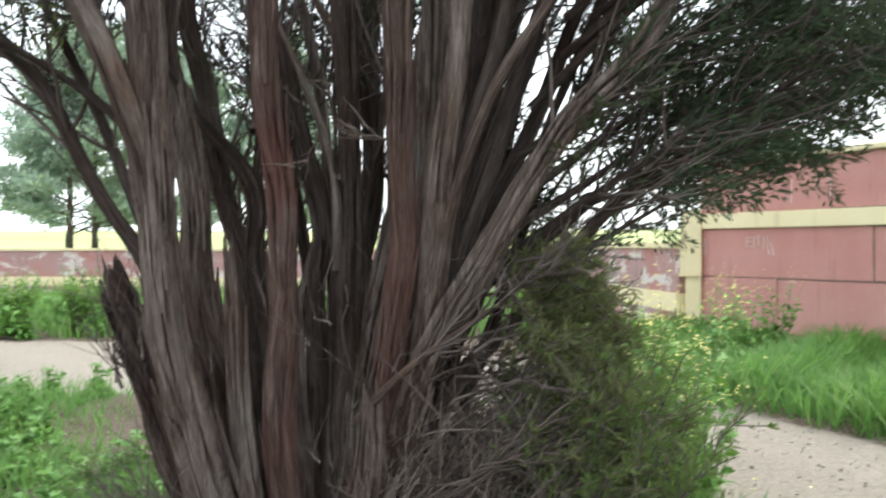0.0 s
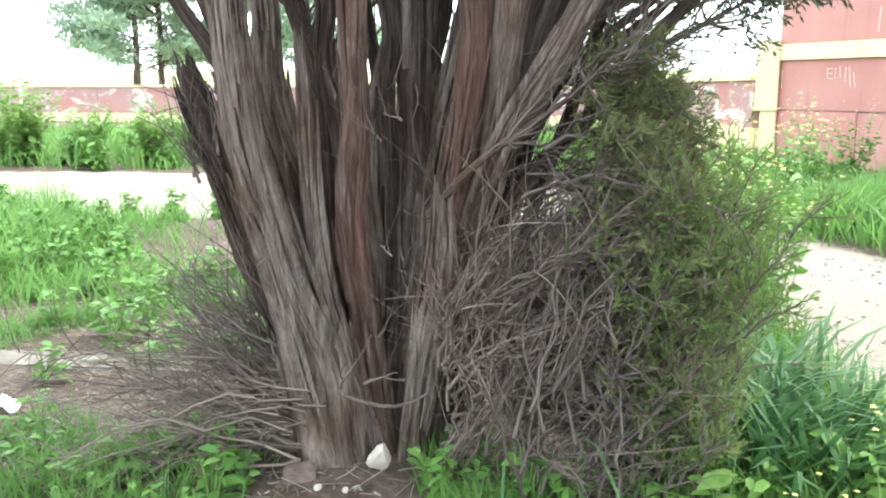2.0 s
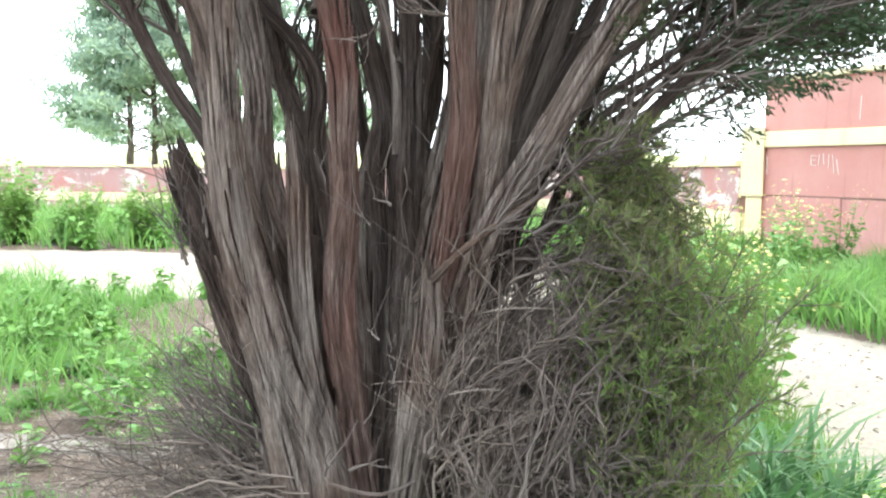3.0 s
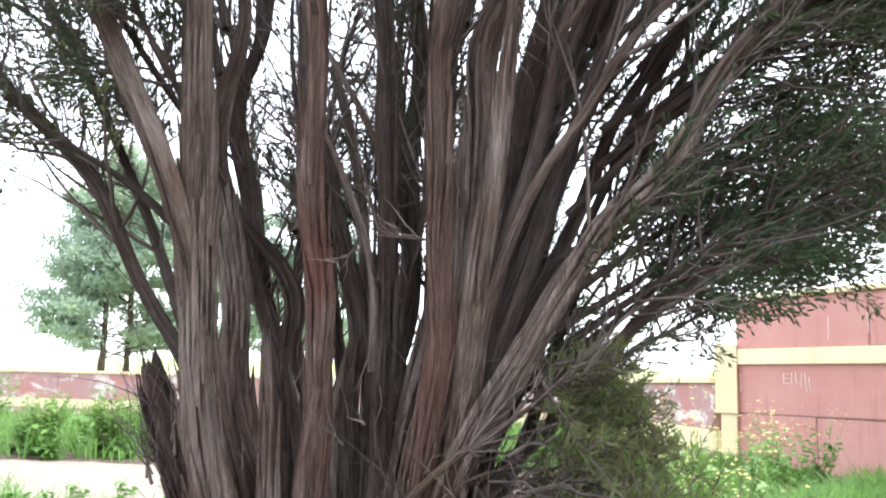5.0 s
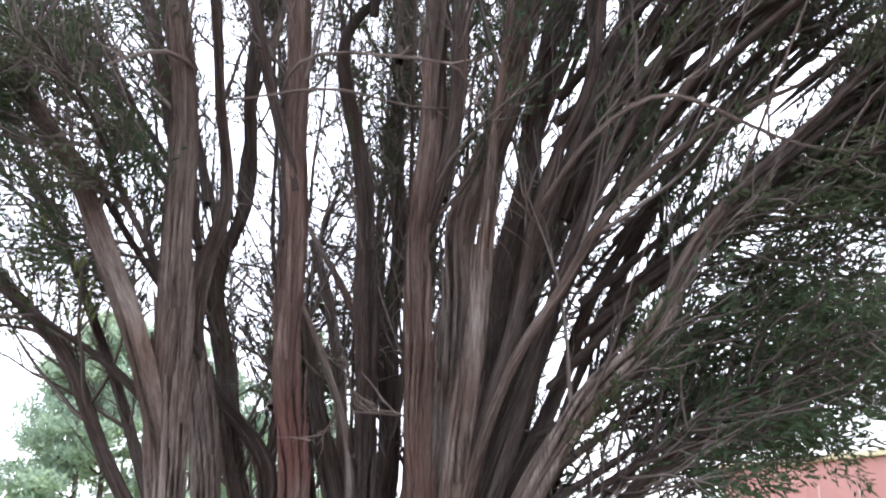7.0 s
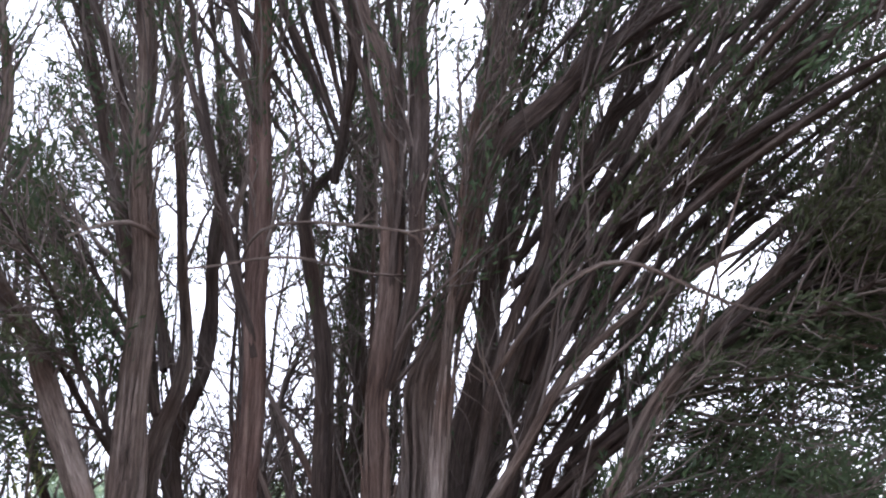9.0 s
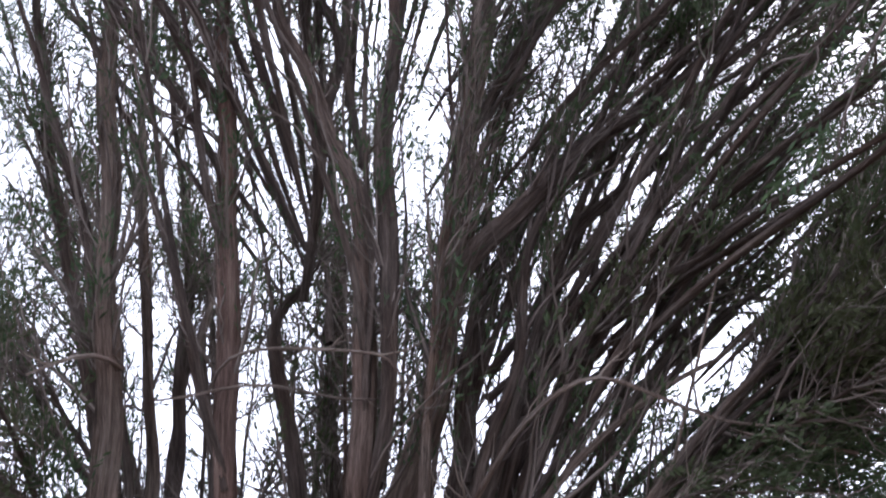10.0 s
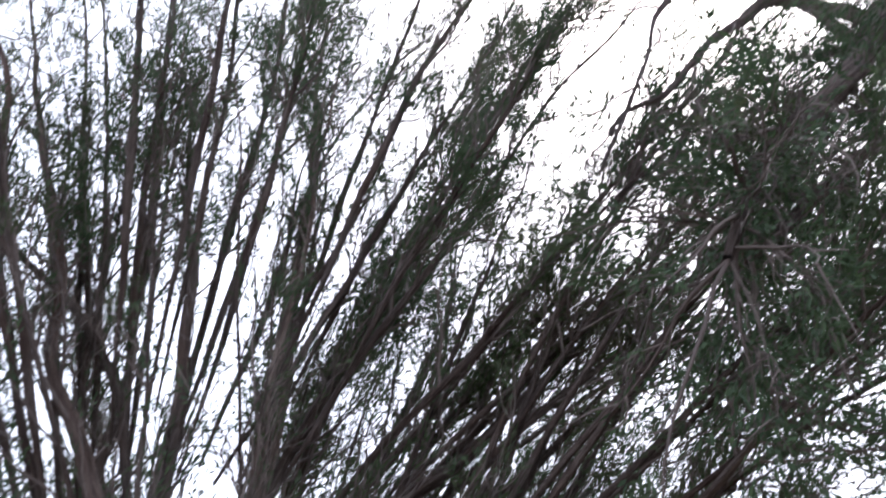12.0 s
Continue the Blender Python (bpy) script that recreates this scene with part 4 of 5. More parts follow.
stem([(-0.93, 2.93, 2.80, 0.03), (-1.03, 2.97, 3.15, 0.038), (-1.08, 2.99, 3.34, 0.036), (-1.18, 3.00, 3.59, 0.033), (-1.29, 3.00, 3.95, 0.030), (-1.44, 3.00, 4.55, 0.027)], BARK_DARK, top=7.0, z0=3.0, n=34, length=0.6, name="stem", label="upper forked stem", leaders=2)
stem([(-0.05, 2.87, 2.55, 0.028), (0.04, 2.77, 2.93, 0.040), (0.05, 2.73, 3.28, 0.041), (0.04, 2.71, 3.73, 0.040), (0.06, 2.69, 4.12, 0.038), (0.10, 2.67, 4.56, 0.035), (0.13, 2.65, 5.07, 0.031)], BARK_DARK, top=8.0, z0=2.9, n=40, length=0.6, name="stem", label="dark upright upper stem")
stem([(-0.05, 2.90, 4.00, 0.024), (-0.10, 2.96, 4.50, 0.029), (-0.18, 3.00, 4.94, 0.028), (-0.37, 3.00, 5.38, 0.025), (-0.65, 3.00, 5.78, 0.021), (-0.92, 3.00, 6.18, 0.017), (-1.17, 3.00, 6.62, 0.013)], BARK_DARK, z0=4.6, n=16, length=0.5, sprigs=5, leafy=(0.0, 0.5), name="limb", label="bare dark diverging limb", leaders=0)
stem([(-0.30, 3.28, 3.60, 0.024), (-0.22, 3.10, 4.30, 0.027), (-0.14, 3.02, 4.83, 0.026), (-0.11, 3.00, 5.37, 0.024), (-0.07, 3.00, 6.44, 0.020), (-0.12, 3.00, 7.92, 0.014), (-0.14, 3.00, 9.0, 0.007)], BARK_DARK, z0=4.2, n=34, length=0.5, name="stem", label="thin upright upper stem", leaders=0)
stem([(0.28, 2.97, 3.42, 0.040), (0.38, 2.94, 3.59, 0.050), (0.57, 2.94, 3.79, 0.048), (0.78, 2.93, 4.00, 0.046), (1.00, 2.92, 4.18, 0.040), (1.26, 2.91, 4.37, 0.033), (1.61, 2.91, 4.70, 0.026), (2.01, 2.90, 5.07, 0.018), (2.5, 2.9, 5.6, 0.01)], BARK_DARK, z0=3.7, n=34, length=0.6, acute=0.2, name="limb", label="stout forked arm")
stem([(0.45, 3.26, 2.72, 0.036), (0.59, 3.20, 3.07, 0.044), (0.70, 3.19, 3.48, 0.039), (0.78, 3.17, 3.74, 0.038), (0.90, 3.16, 3.89, 0.037), (1.10, 3.14, 4.05, 0.034), (1.39, 3.13, 4.28, 0.028), (1.79, 3.11, 4.60, 0.023), (2.25, 3.10, 5.03, 0.016), (2.8, 3.1, 5.6, 0.008)], BARK_DARK, z0=3.0, n=34, length=0.6, acute=0.2, name="limb", label="stout forked arm")
stem([(0.32, 2.95, 3.90, 0.022), (0.52, 3.00, 4.44, 0.026), (0.89, 3.00, 5.15, 0.024), (1.25, 3.00, 5.98, 0.021), (1.68, 3.00, 6.78, 0.016), (2.3, 3.00, 7.8, 0.008)], BARK_DARK, z0=4.3, n=50, length=0.6, acute=0.3, name="limb", label="slanting upper limb")

# leafy limbs that spread to both sides and hang a dense curtain of sprays
def leafy_limb(x0, z0, x1, y1, z1, n, length=0.5, sprigs=12, r=0.022, leaf_mat=None, bare=0.3, plume=0.65):
    y0 = 3.3
    rows = []
    for f in (0.0, 0.25, 0.5, 0.75, 1.0):
        rows.append((x0 + (x1 - x0) * f + U(-0.03, 0.03), y0 + (y1 - y0) * f, z0 + (z1 - z0) * (f + 0.25 * f * (1 - f)) + U(-0.03, 0.03), r * (1.05 - 0.8 * f)))
    s = spline(rows)
    ob = part_of("limb", stem_mesh("limb", s, BARK_DARK, 10), TREE, "slim leafy limb")
    w, lf = branches_of(s[int(len(s) * bare):], int(n * 1.5), 0.2, length, acute=1.0, outward=0.1, twigs=10, sprigs=sprigs, leafy=(0.7, 1.0), up=0.0, droop=0.3, plume=plume)
    if not lf:
        return
    part_of("twig_spray", mesh_of("twig_spray", *w, TWIG), ob, "", "stuff")
    part_of("foliage", mesh_of("foliage", *lf, leaf_mat or NEEDLE), ob, "dense dark green sprays", "stuff")


for row in ((0.6, 2.3, 1.7, 3.0, 3.1, 44), (0.7, 2.5, 2.0, 3.3, 3.3, 44), (0.25, 1.45, 1.0, 3.7, 2.0, 40), (0.3, 1.3, 1.1, 3.6, 1.85, 32), (0.2, 1.6, 0.9, 3.9, 2.3, 40), (0.25, 1.5, 1.35, 2.9, 2.2, 42), (0.25, 1.6, 1.5, 3.5, 2.35, 42), (0.3, 1.7, 1.6, 3.9, 2.6, 42), (0.35, 1.9, 1.7, 3.2, 2.75, 42),
            (0.4, 2.1, 1.9, 2.8, 3.2, 56), (0.5, 2.3, 1.75, 2.5, 2.95, 50), (0.6, 2.4, 2.1, 2.4, 3.25, 34), (0.5, 2.4, 2.2, 3.4, 3.6, 26), (0.6, 2.8, 2.5, 3.0, 4.3, 24), (0.6, 3.0, 2.6, 3.7, 4.8, 24)):
    leafy_limb(*row)
# the fan of slim limbs on the right-hand side, from steep to flat
for k in range(26):
    e = radians(78 - 54 * k / 25 + U(-3, 3))
    r0, r1, y0, dy = U(0.7, 1.7), U(3.0, 4.1), U(2.95, 3.5), U(-0.22, 0.22)
    rows = []
    for f in (0.0, 0.2, 0.4, 0.6, 0.8, 1.0):
        r = r0 + (r1 - r0) * f
        a = e + 0.16 * (1 - f) * (1 - 0.4 * math.sin(e)) + U(-0.012, 0.012)
        rows.append((0.1 + r * math.cos(a), y0 + dy * (r - r0), 1.95 + r * math.sin(a), 0.024 * (1.0 - 0.72 * f) * min(1.0, 0.3 + 4 * f)))
    s = spline(rows)
    ob = part_of("limb", stem_mesh("limb", s, BARK_DARK, 9), TREE, "slim fanning limb")
    w, lf = branches_of(s[int(len(s) * 0.15):], 13 if 6 < k < 17 else 26, 0.2, 0.6, acute=0.2, outward=0.05, twigs=9, sprigs=8, leafy=(0.1, 0.75), up=0.15)
    if lf:
        part_of("twig_spray", mesh_of("twig_spray", *w, TWIG), ob, "", "stuff")
        part_of("foliage", mesh_of("foliage", *lf, NEEDLE), ob, "dark green sprays", "stuff")
for row in ((-0.95, 1.9, -1.7, 2.9, 2.5, 30), (-1.0, 2.1, -1.5, 3.5, 2.8, 30), (-0.9, 2.2, -1.25, 2.45, 3.0, 30), (-0.95, 2.3, -1.6, 2.7, 3.1, 30), (-0.9, 2.6, -1.5, 3.3, 3.6, 30), (-0.95, 2.7, -1.9, 3.6, 3.9, 30)):
    leafy_limb(*row, length=0.42, plume=0.55)
# tangled limbs of the far side, seen between the stems
for row in ((0.2, 1.4, 0.95, 4.2, 2.5, 44), (0.15, 1.6, 0.75, 4.4, 2.9, 44), (0.1, 1.7, 0.45, 4.5, 3.1, 44), (0.0, 1.8, 0.15, 4.6, 3.2, 40), (-0.3, 1.8, -0.3, 4.6, 3.0, 40), (-0.5, 1.7, -0.75, 4.5, 2.9, 40), (0.1, 1.2, 0.6, 4.3, 2.1, 36), (0.2, 2.2, 0.9, 4.1, 3.4, 40), (-0.6, 2.0, -0.5, 4.4, 3.5, 36),
            (-0.3, 2.6, -0.5, 4.6, 4.3, 40), (-0.6, 2.6, -1.1, 4.5, 4.4, 40), (0.0, 2.8, 0.0, 4.7, 4.6, 36), (-0.9, 2.8, -1.6, 4.2, 4.6, 36), (-0.2, 3.4, -0.3, 4.8, 5.4, 36), (-0.7, 3.4, -0.9, 4.7, 5.4, 36)):
    leafy_limb(*row, length=0.55, plume=0.3, bare=0.15, sprigs=7)
# upper limbs that spread the top of the crown
for k in range(46):
    e = radians(128 - 96 * k / 45 + U(-4, 4))
    r0, r1, y0, dy = U(0.1, 0.9) + 0.8 * (k > 14), U(3.2, 5.0) + 1.6 * (k % 2) + 1.3 * (14 < k < 36), U(2.75, 3.5), U(-0.55, 0.12)
    rows = []
    for f in (0.0, 0.2, 0.4, 0.6, 0.8, 1.0):
        r = r0 + (r1 - r0) * f
        a = e + 0.1 * math.cos(e) * (1 - f) + U(-0.015, 0.015)
        rows.append((-0.15 + r * math.cos(a), y0 + dy * (r - r0), 3.3 + r * math.sin(a), 0.026 * (1.0 - 0.72 * f) * min(1.0, 0.3 + 4 * f)))
    s = spline(rows)
    ob = part_of("limb", stem_mesh("limb", s, BARK_DARK, 9), TREE, "slim upper limb")
    w, lf = branches_of(s[int(len(s) * 0.2):], (34 if k < 10 else 22) if k < 22 else 50, 4.2, 0.6, acute=0.45, outward=0.05, twigs=8, sprigs=8, leafy=(0.2, 1.0), up=0.15, plume=np.interp(k, (12, 24), (0.3, 0.9)))
    if lf:
        part_of("twig_spray", mesh_of("twig_spray", *w, TWIG), ob, "", "stuff")
        part_of("foliage", mesh_of("foliage", *lf, NEEDLE), ob, "dark green sprays", "stuff")

# leafy limbs that reach forward over the right-hand side
for k in range(12):
    leafy_limb(U(0.4, 0.7), U(2.7, 3.3), 2.5 + 0.9 * ((k * 5) % 12) / 11, 0.9 + 1.3 * ((k * 7) % 12) / 11, 3.7 + 2.6 * k / 11, 36, length=0.6, plume=0.9, bare=0.55, r=0.024)

# slim outer stems of the right-hand side of the crown
for k in range(5):
    x1, y1 = U(1.3, 2.6), U(2.5, 4.3)
    x0, y0, z0 = U(0.1, 0.35), U(3.1, 3.5), U(1.5, 2.0)
    rows = [(x0 + (x1 - x0) * f ** 1.15, y0 + (y1 - y0) * f, z0 + (4.9 - z0) * f + U(-0.05, 0.05), 0.032 * (1.05 - 0.7 * f) * min(1.0, 0.2 + 3 * f)) for f in (0, 0.2, 0.4, 0.6, 0.8, 1.0)]
    stem(rows, BARK_DARK, top=5.9, z0=2.6, n=26, length=0.6, acute=0.5, twigs=8, sprigs=8, label="slim outer stem", leaders=1, fill=10)

# pale dead twigs and limbs that cross the stems
for rows in ([(-0.55, 3.45, 2.75, 0.012), (-0.44, 3.45, 2.58, 0.018), (-0.36, 3.45, 2.44, 0.021), (-0.27, 3.42, 2.22, 0.024)],
             [(-0.53, 3.30, 2.40, 0.010), (-0.44, 3.30, 2.21, 0.019), (-0.37, 3.30, 2.11, 0.021), (-0.33, 3.32, 1.88, 0.023), (-0.31, 3.36, 1.5, 0.026)],
             [(-0.57, 2.86, 3.02, 0.008), (-0.50, 2.72, 3.08, 0.008), (-0.27, 2.70, 3.09, 0.008), (-0.08, 2.70, 3.07, 0.008), (0.06, 2.70, 3.05, 0.006), (0.09, 2.71, 2.93, 0.004)],
             [(-0.74, 2.80, 2.96, 0.005), (-0.60, 2.75, 2.95, 0.007), (-0.42, 2.75, 2.99, 0.008), (-0.27, 2.75, 2.96, 0.008), (-0.11, 2.77, 2.92, 0.007), (0.04, 2.80, 2.94, 0.006)],
             [(0.30, 2.95, 2.60, 0.013), (0.46, 2.65, 2.77, 0.011), (0.59, 2.60, 2.86, 0.010), (0.72, 2.60, 2.91, 0.010), (0.82, 2.60, 2.87, 0.009), (1.09, 2.60, 2.73, 0.007), (1.33, 2.60, 2.71, 0.004)],
             [(-0.88, 2.88, 3.12, 0.012), (-0.93, 2.70, 3.10, 0.012), (-0.99, 2.66, 3.07, 0.010), (-1.10, 2.62, 2.98, 0.005)],
             [(0.98, 2.82, 2.70, 0.008), (1.05, 2.62, 2.94, 0.007), (1.11, 2.60, 3.10, 0.006), (1.18, 2.60, 3.26, 0.004)],
             [(1.62, 2.85, 2.70, 0.010), (1.35, 2.80, 2.75, 0.009), (1.20, 2.80, 2.76, 0.007), (1.08, 2.80, 2.86, 0.004)],
             [(0.17, 2.93, 3.05, 0.008), (0.17, 2.93, 2.85, 0.011), (0.15, 2.93, 2.64, 0.013), (0.13, 2.95, 2.47, 0.012), (0.11, 2.97, 2.31, 0.010), (0.10, 3.0, 2.15, 0.006)],
             [(-0.52, 3.08, 0.36, 0.007), (-0.42, 3.05, 0.31, 0.009), (-0.33, 3.05, 0.32, 0.008), (-0.22, 3.10, 0.37, 0.005)],
             [(-0.11, 2.98, 1.93, 0.006), (-0.19, 2.88, 1.95, 0.005), (-0.26, 2.84, 1.92, 0.003)]):
    s = spline(rows)
    ob = part_of("dead_limb", stem_mesh("dead_limb", s, BARK_PALE, 10, rough=0.6), TREE, "thin pale dead limb")
    w, lf = branches_of(s, 6, 0.5, 0.16, acute=0.7, outward=0.0, twigs=3, sprigs=1, leafy=(0, 0))
    if w:
        part_of("twig_spray", mesh_of("twig_spray", *w, DEAD), ob, "", "stuff")

# slim inner stems, some dead and pale
for k in range(12):
    x0 = U(-0.6, 0.05)
    rows, r, x, y = [], U(0.016, 0.028), x0 * 0.6 - 0.15, U(3.42, 3.7)
    slope = (x0 + 0.3) * 0.42 + U(-0.06, 0.06)
    for z in (0.2, 0.7, 1.2, 1.7, 2.2, 2.7, 3.2):
        rows.append((x + slope * z + U(-0.03, 0.03), y + (y - 3.35) * 0.3 * z + U(-0.03, 0.03), z, r * (1.1 - 0.2 * z)))
    stem(rows, (BARK_PALE, BARK_DARK, BARK)[k % 3], top=3.8, z0=1.8, n=12, length=0.45, acute=0.9, twigs=6, sprigs=3, leafy=(0, 0.3), label="slim inner stem", leaders=0, fill=10, fill_from=1.7)

# stems of the far side, which spread out of the same stool
for k in range(9):
    an = radians(20 + 140 * k / 8 + U(-6, 6))
    x0, y0 = -0.3 + 0.18 * math.cos(an), 3.42 + 0.14 * math.sin(an)
    lean = U(0.22, 0.42)
    rows, r = [], U(0.032, 0.05)
    for z in (0.1, 0.6, 1.1, 1.7, 2.4, 3.1, 3.9):
        o = lean * z * (0.75 + 0.12 * z)
        rows.append((x0 + o * math.cos(an) + U(-0.03, 0.03), y0 + o * math.sin(an) * 0.8 + U(-0.03, 0.03), z, r * (1 - 0.13 * z)))
    stem(rows, BARK_DARK, top=5.6, z0=1.5, n=50, length=0.7, acute=0.9, twigs=10, sprigs=7, leafy=(0.3, 0.9), label="thin far-side stem", leaders=2, fill=40, fill_from=1.3)


part_of("crown_twigwork", mesh_of("crown_twigwork", *joined(*SHOOT_WOOD), TWIG), TREE, "fine bare twigs of the crown", "stuff")
part_of("crown_foliage", mesh_of("crown_foliage", *joined(*SHOOT_LEAF), NEEDLE), TREE, "dark green sprays of the crown", "stuff")


def skirt(name, n, x0, z0, dx, dz, yy, length, mat, leaf_from, label, droop=0.15, twigs=14, sprigs=9, leaf_mat=None):
    """A bundle of low twiggy branches from the foot of the tree."""
    K = 7
    f = np.linspace(0, 1, K)
    B = np.stack([U(x0[0], x0[1], n), U(yy[0], yy[1], n), U(z0[0], z0[1], n)], -1)
    D = unit(np.stack([U(dx[0], dx[1], n), U(-0.5, 0.35, n), U(dz[0], dz[1], n)], -1))
    L = U(length[0], length[1], n)
    bend = unit(rng.normal(size=(n, 3))) * 0.2
    Q = B[:, None] + L[:, None, None] * (D[:, None] * f[None, :, None] + bend[:, None] * (f ** 2)[None, :, None] + np.array([0, 0, -droop]) * (f ** 2)[None, :, None] + rng.normal(size=(n, K, 3)) * 0.02)
    Q[..., 2] = np.maximum(Q[..., 2], 0.03)
    wood = [tubes(Q, U(0.003, 0.0085, n)[:, None] * (1 - 0.75 * f)[None], 4)]
    m = n * twigs
    bi = np.repeat(np.arange(n), twigs)
    ft = U(0.15, 1, m)
    k0 = np.minimum((ft * (K - 1)).astype(int), K - 2)
    fr = (ft * (K - 1) - k0)[:, None]
    tb = Q[bi, k0] * (1 - fr) + Q[bi, k0 + 1] * fr
    td = unit(unit(Q[bi, k0 + 1] - Q[bi, k0]) + unit(rng.normal(size=(m, 3))) * 0.9 + np.array([0, 0, 0.25]))
    tl = U(0.1, 0.3, m) * (0.6 if leaf_from is not None else 1.0)
    g = np.linspace(0, 1, 5)
    cv = unit(rng.normal(size=(m, 3))) * 0.4
    T = tb[:, None] + tl[:, None, None] * (td[:, None] * g[None, :, None] + cv[:, None] * (g ** 2)[None, :, None])
    T[..., 2] = np.maximum(T[..., 2], 0.02)
    wood.append(tubes(T, U(0.0014, 0.0032, m)[:, None] * (1 - 0.6 * g)[None], 3))
    ob = part_of(name, mesh_of(name, *joined(*wood), mat), TREE, label, "stuff")
    if leaf_from is not None:
        has = np.nonzero(U(0, 1, m) < np.clip((T[:, 3, 0] - leaf_from[0]) / (leaf_from[1] - leaf_from[0]), 0, 1))[0]
        q = np.repeat(has, sprigs)
        gt = U(0.2, 1, len(q))
        k1 = np.minimum((gt * 4).astype(int), 3)
        h = (gt * 4 - k1)[:, None]
        sb = T[q, k1] * (1 - h) + T[q, k1 + 1] * h
        sd = unit(unit(T[q, k1 + 1] - T[q, k1]) + unit(rng.normal(size=(len(q), 3))) * 0.95 + np.array([0, 0, 0.25]))
        part_of("foliage", mesh_of("foliage", *spindles(sb, sd, U(0.022, 0.055, len(q)), U(0.0045, 0.009, len(q))), leaf_mat or NEEDLE_LIGHT), ob, "fresh green scale-leaved sprays", "stuff")


# right skirt: dead grey twigs near the stems, green further out
skirt("dead_tangle", 170, (-0.2, 0.2), (0.06, 0.75), (0.05, 0.8), (0.1, 1.2), (2.95, 3.35), (0.25, 0.6), DEAD, None, "tangle of dead grey twigs beside the stems")
skirt("leafy_skirt", 95, (0.0, 0.4), (0.12, 0.9), (0.45, 1.0), (0.15, 1.0), (2.95, 3.5), (0.35, 0.7), TWIG, (0.2, 0.6), "low branches with green sprays", twigs=20, sprigs=10)
skirt("leafy_skirt", 40, (0.05, 0.4), (0.75, 1.25), (0.4, 1.0), (-0.1, 0.5), (2.95, 3.45), (0.2, 0.45), TWIG, (0.25, 0.6), "drooping branches with green sprays", twigs=20, sprigs=10, leaf_mat=NEEDLE_LIGHT)
skirt("leafy_skirt", 80, (0.4, 0.78), (0.05, 0.8), (-0.15, 0.35), (0.5, 1.0), (2.8, 3.5), (0.25, 0.5), TWIG, (0.2, 0.5), "upright outer branches with fresh green sprays", droop=0.0, twigs=20, sprigs=10, leaf_mat=NEEDLE_FRESH)
skirt("leafy_skirt", 38, (0.22, 0.52), (1.0, 1.6), (0.1, 0.8), (-0.5, 0.4), (2.95, 3.6), (0.15, 0.36), TWIG, (0.1, 0.3), "hanging green sprays", droop=0.2, twigs=22, sprigs=14)
skirt("dead_tangle", 60, (0.05, 0.55), (0.03, 0.45), (-0.2, 0.7), (0.4, 1.1), (2.78, 3.1), (0.3, 0.6), TWIG, (0.2, 1.1), "thin grey twigs with a few sprays", droop=0.05, twigs=10, sprigs=7)
# left: bundle of dead brushwood lying on the ground against the stems
skirt("brushwood", 90, (-0.85, -0.58), (0.08, 0.42), (-1.0, -0.7), (-0.1, 0.35), (3.05, 3.45), (0.4, 0.95), DEAD, None, "dead brushwood spreading over the ground", droop=0.12, twigs=9)
skirt("brushwood", 34, (-0.85, -0.68), (0.15, 0.5), (-0.9, -0.35), (0.35, 0.9), (3.1, 3.4), (0.25, 0.55), TWIG, None, "dead upright brushwood beside the stems", droop=0.0, twigs=9)
skirt("dead_tangle", 40, (-0.1, 0.15), (0.5, 1.0), (0.1, 1.0), (-0.1, 0.7), (3.3, 3.65), (0.3, 0.6), TWIG, None, "dead twigs behind the stems", twigs=16)
skirt("dead_tangle", 22, (-0.85, 0.05), (0.4, 1.5), (-0.6, 0.6), (0.1, 0.9), (3.0, 3.2), (0.05, 0.14), TWIG, None, "short dead twigs on the stems", droop=0.0, twigs=3)
skirt("brushwood", 14, (-1.06, -0.92), (1.0, 1.38), (-0.7, 0.1), (0.4, 1.0), (3.14, 3.26), (0.08, 0.2), TWIG, None, "splintered twigs on the broken stub", droop=0.0, twigs=4)
skirt("brushwood", 10, (-0.85, -0.7), (0.35, 0.65), (-0.8, -0.4), (0.2, 0.7), (3.2, 3.4), (0.15, 0.3), DEAD, None, "dead twigs on the stems", droop=0.0, twigs=5)


# ---- a second conifer beside the yard, whose limb reaches into the view overhead ----
def neighbour():
    root = tagged(new("conifer_tree"), "neighbouring conifer with long overhanging dark limbs", "tree")
    trunk = spline([(5.6, 1.6, -0.05, 0.2), (5.55, 1.7, 1.5, 0.17), (5.5, 1.8, 3.5, 0.15), (5.3, 2.0, 6.0, 0.12), (5.2, 2.1, 8.5, 0.07), (5.2, 2.1, 10.0, 0.02)], 0.1)
    part_of("stem", stem_mesh("stem", trunk, BARK_DARK), root)
    for rows, n, leafy in OVERHANG:
        s = spline(rows)
        ob = part_of("limb", stem_mesh("limb", s, BARK_DARK, 12), root)
        w, lf = branches_of(s, n, 0.5, 0.6, acute=0.9, outward=0.0, twigs=10, sprigs=12, leafy=leafy, up=0.1, droop=0.1, plume=leafy[1] * 0.9)
        if w:
            part_of("twig_spray", mesh_of("twig_spray", *w, TWIG), ob, "", "stuff")
        if lf:
            part_of("foliage", mesh_of("foliage", *lf, NEEDLE), ob, "dark green sprays", "stuff")


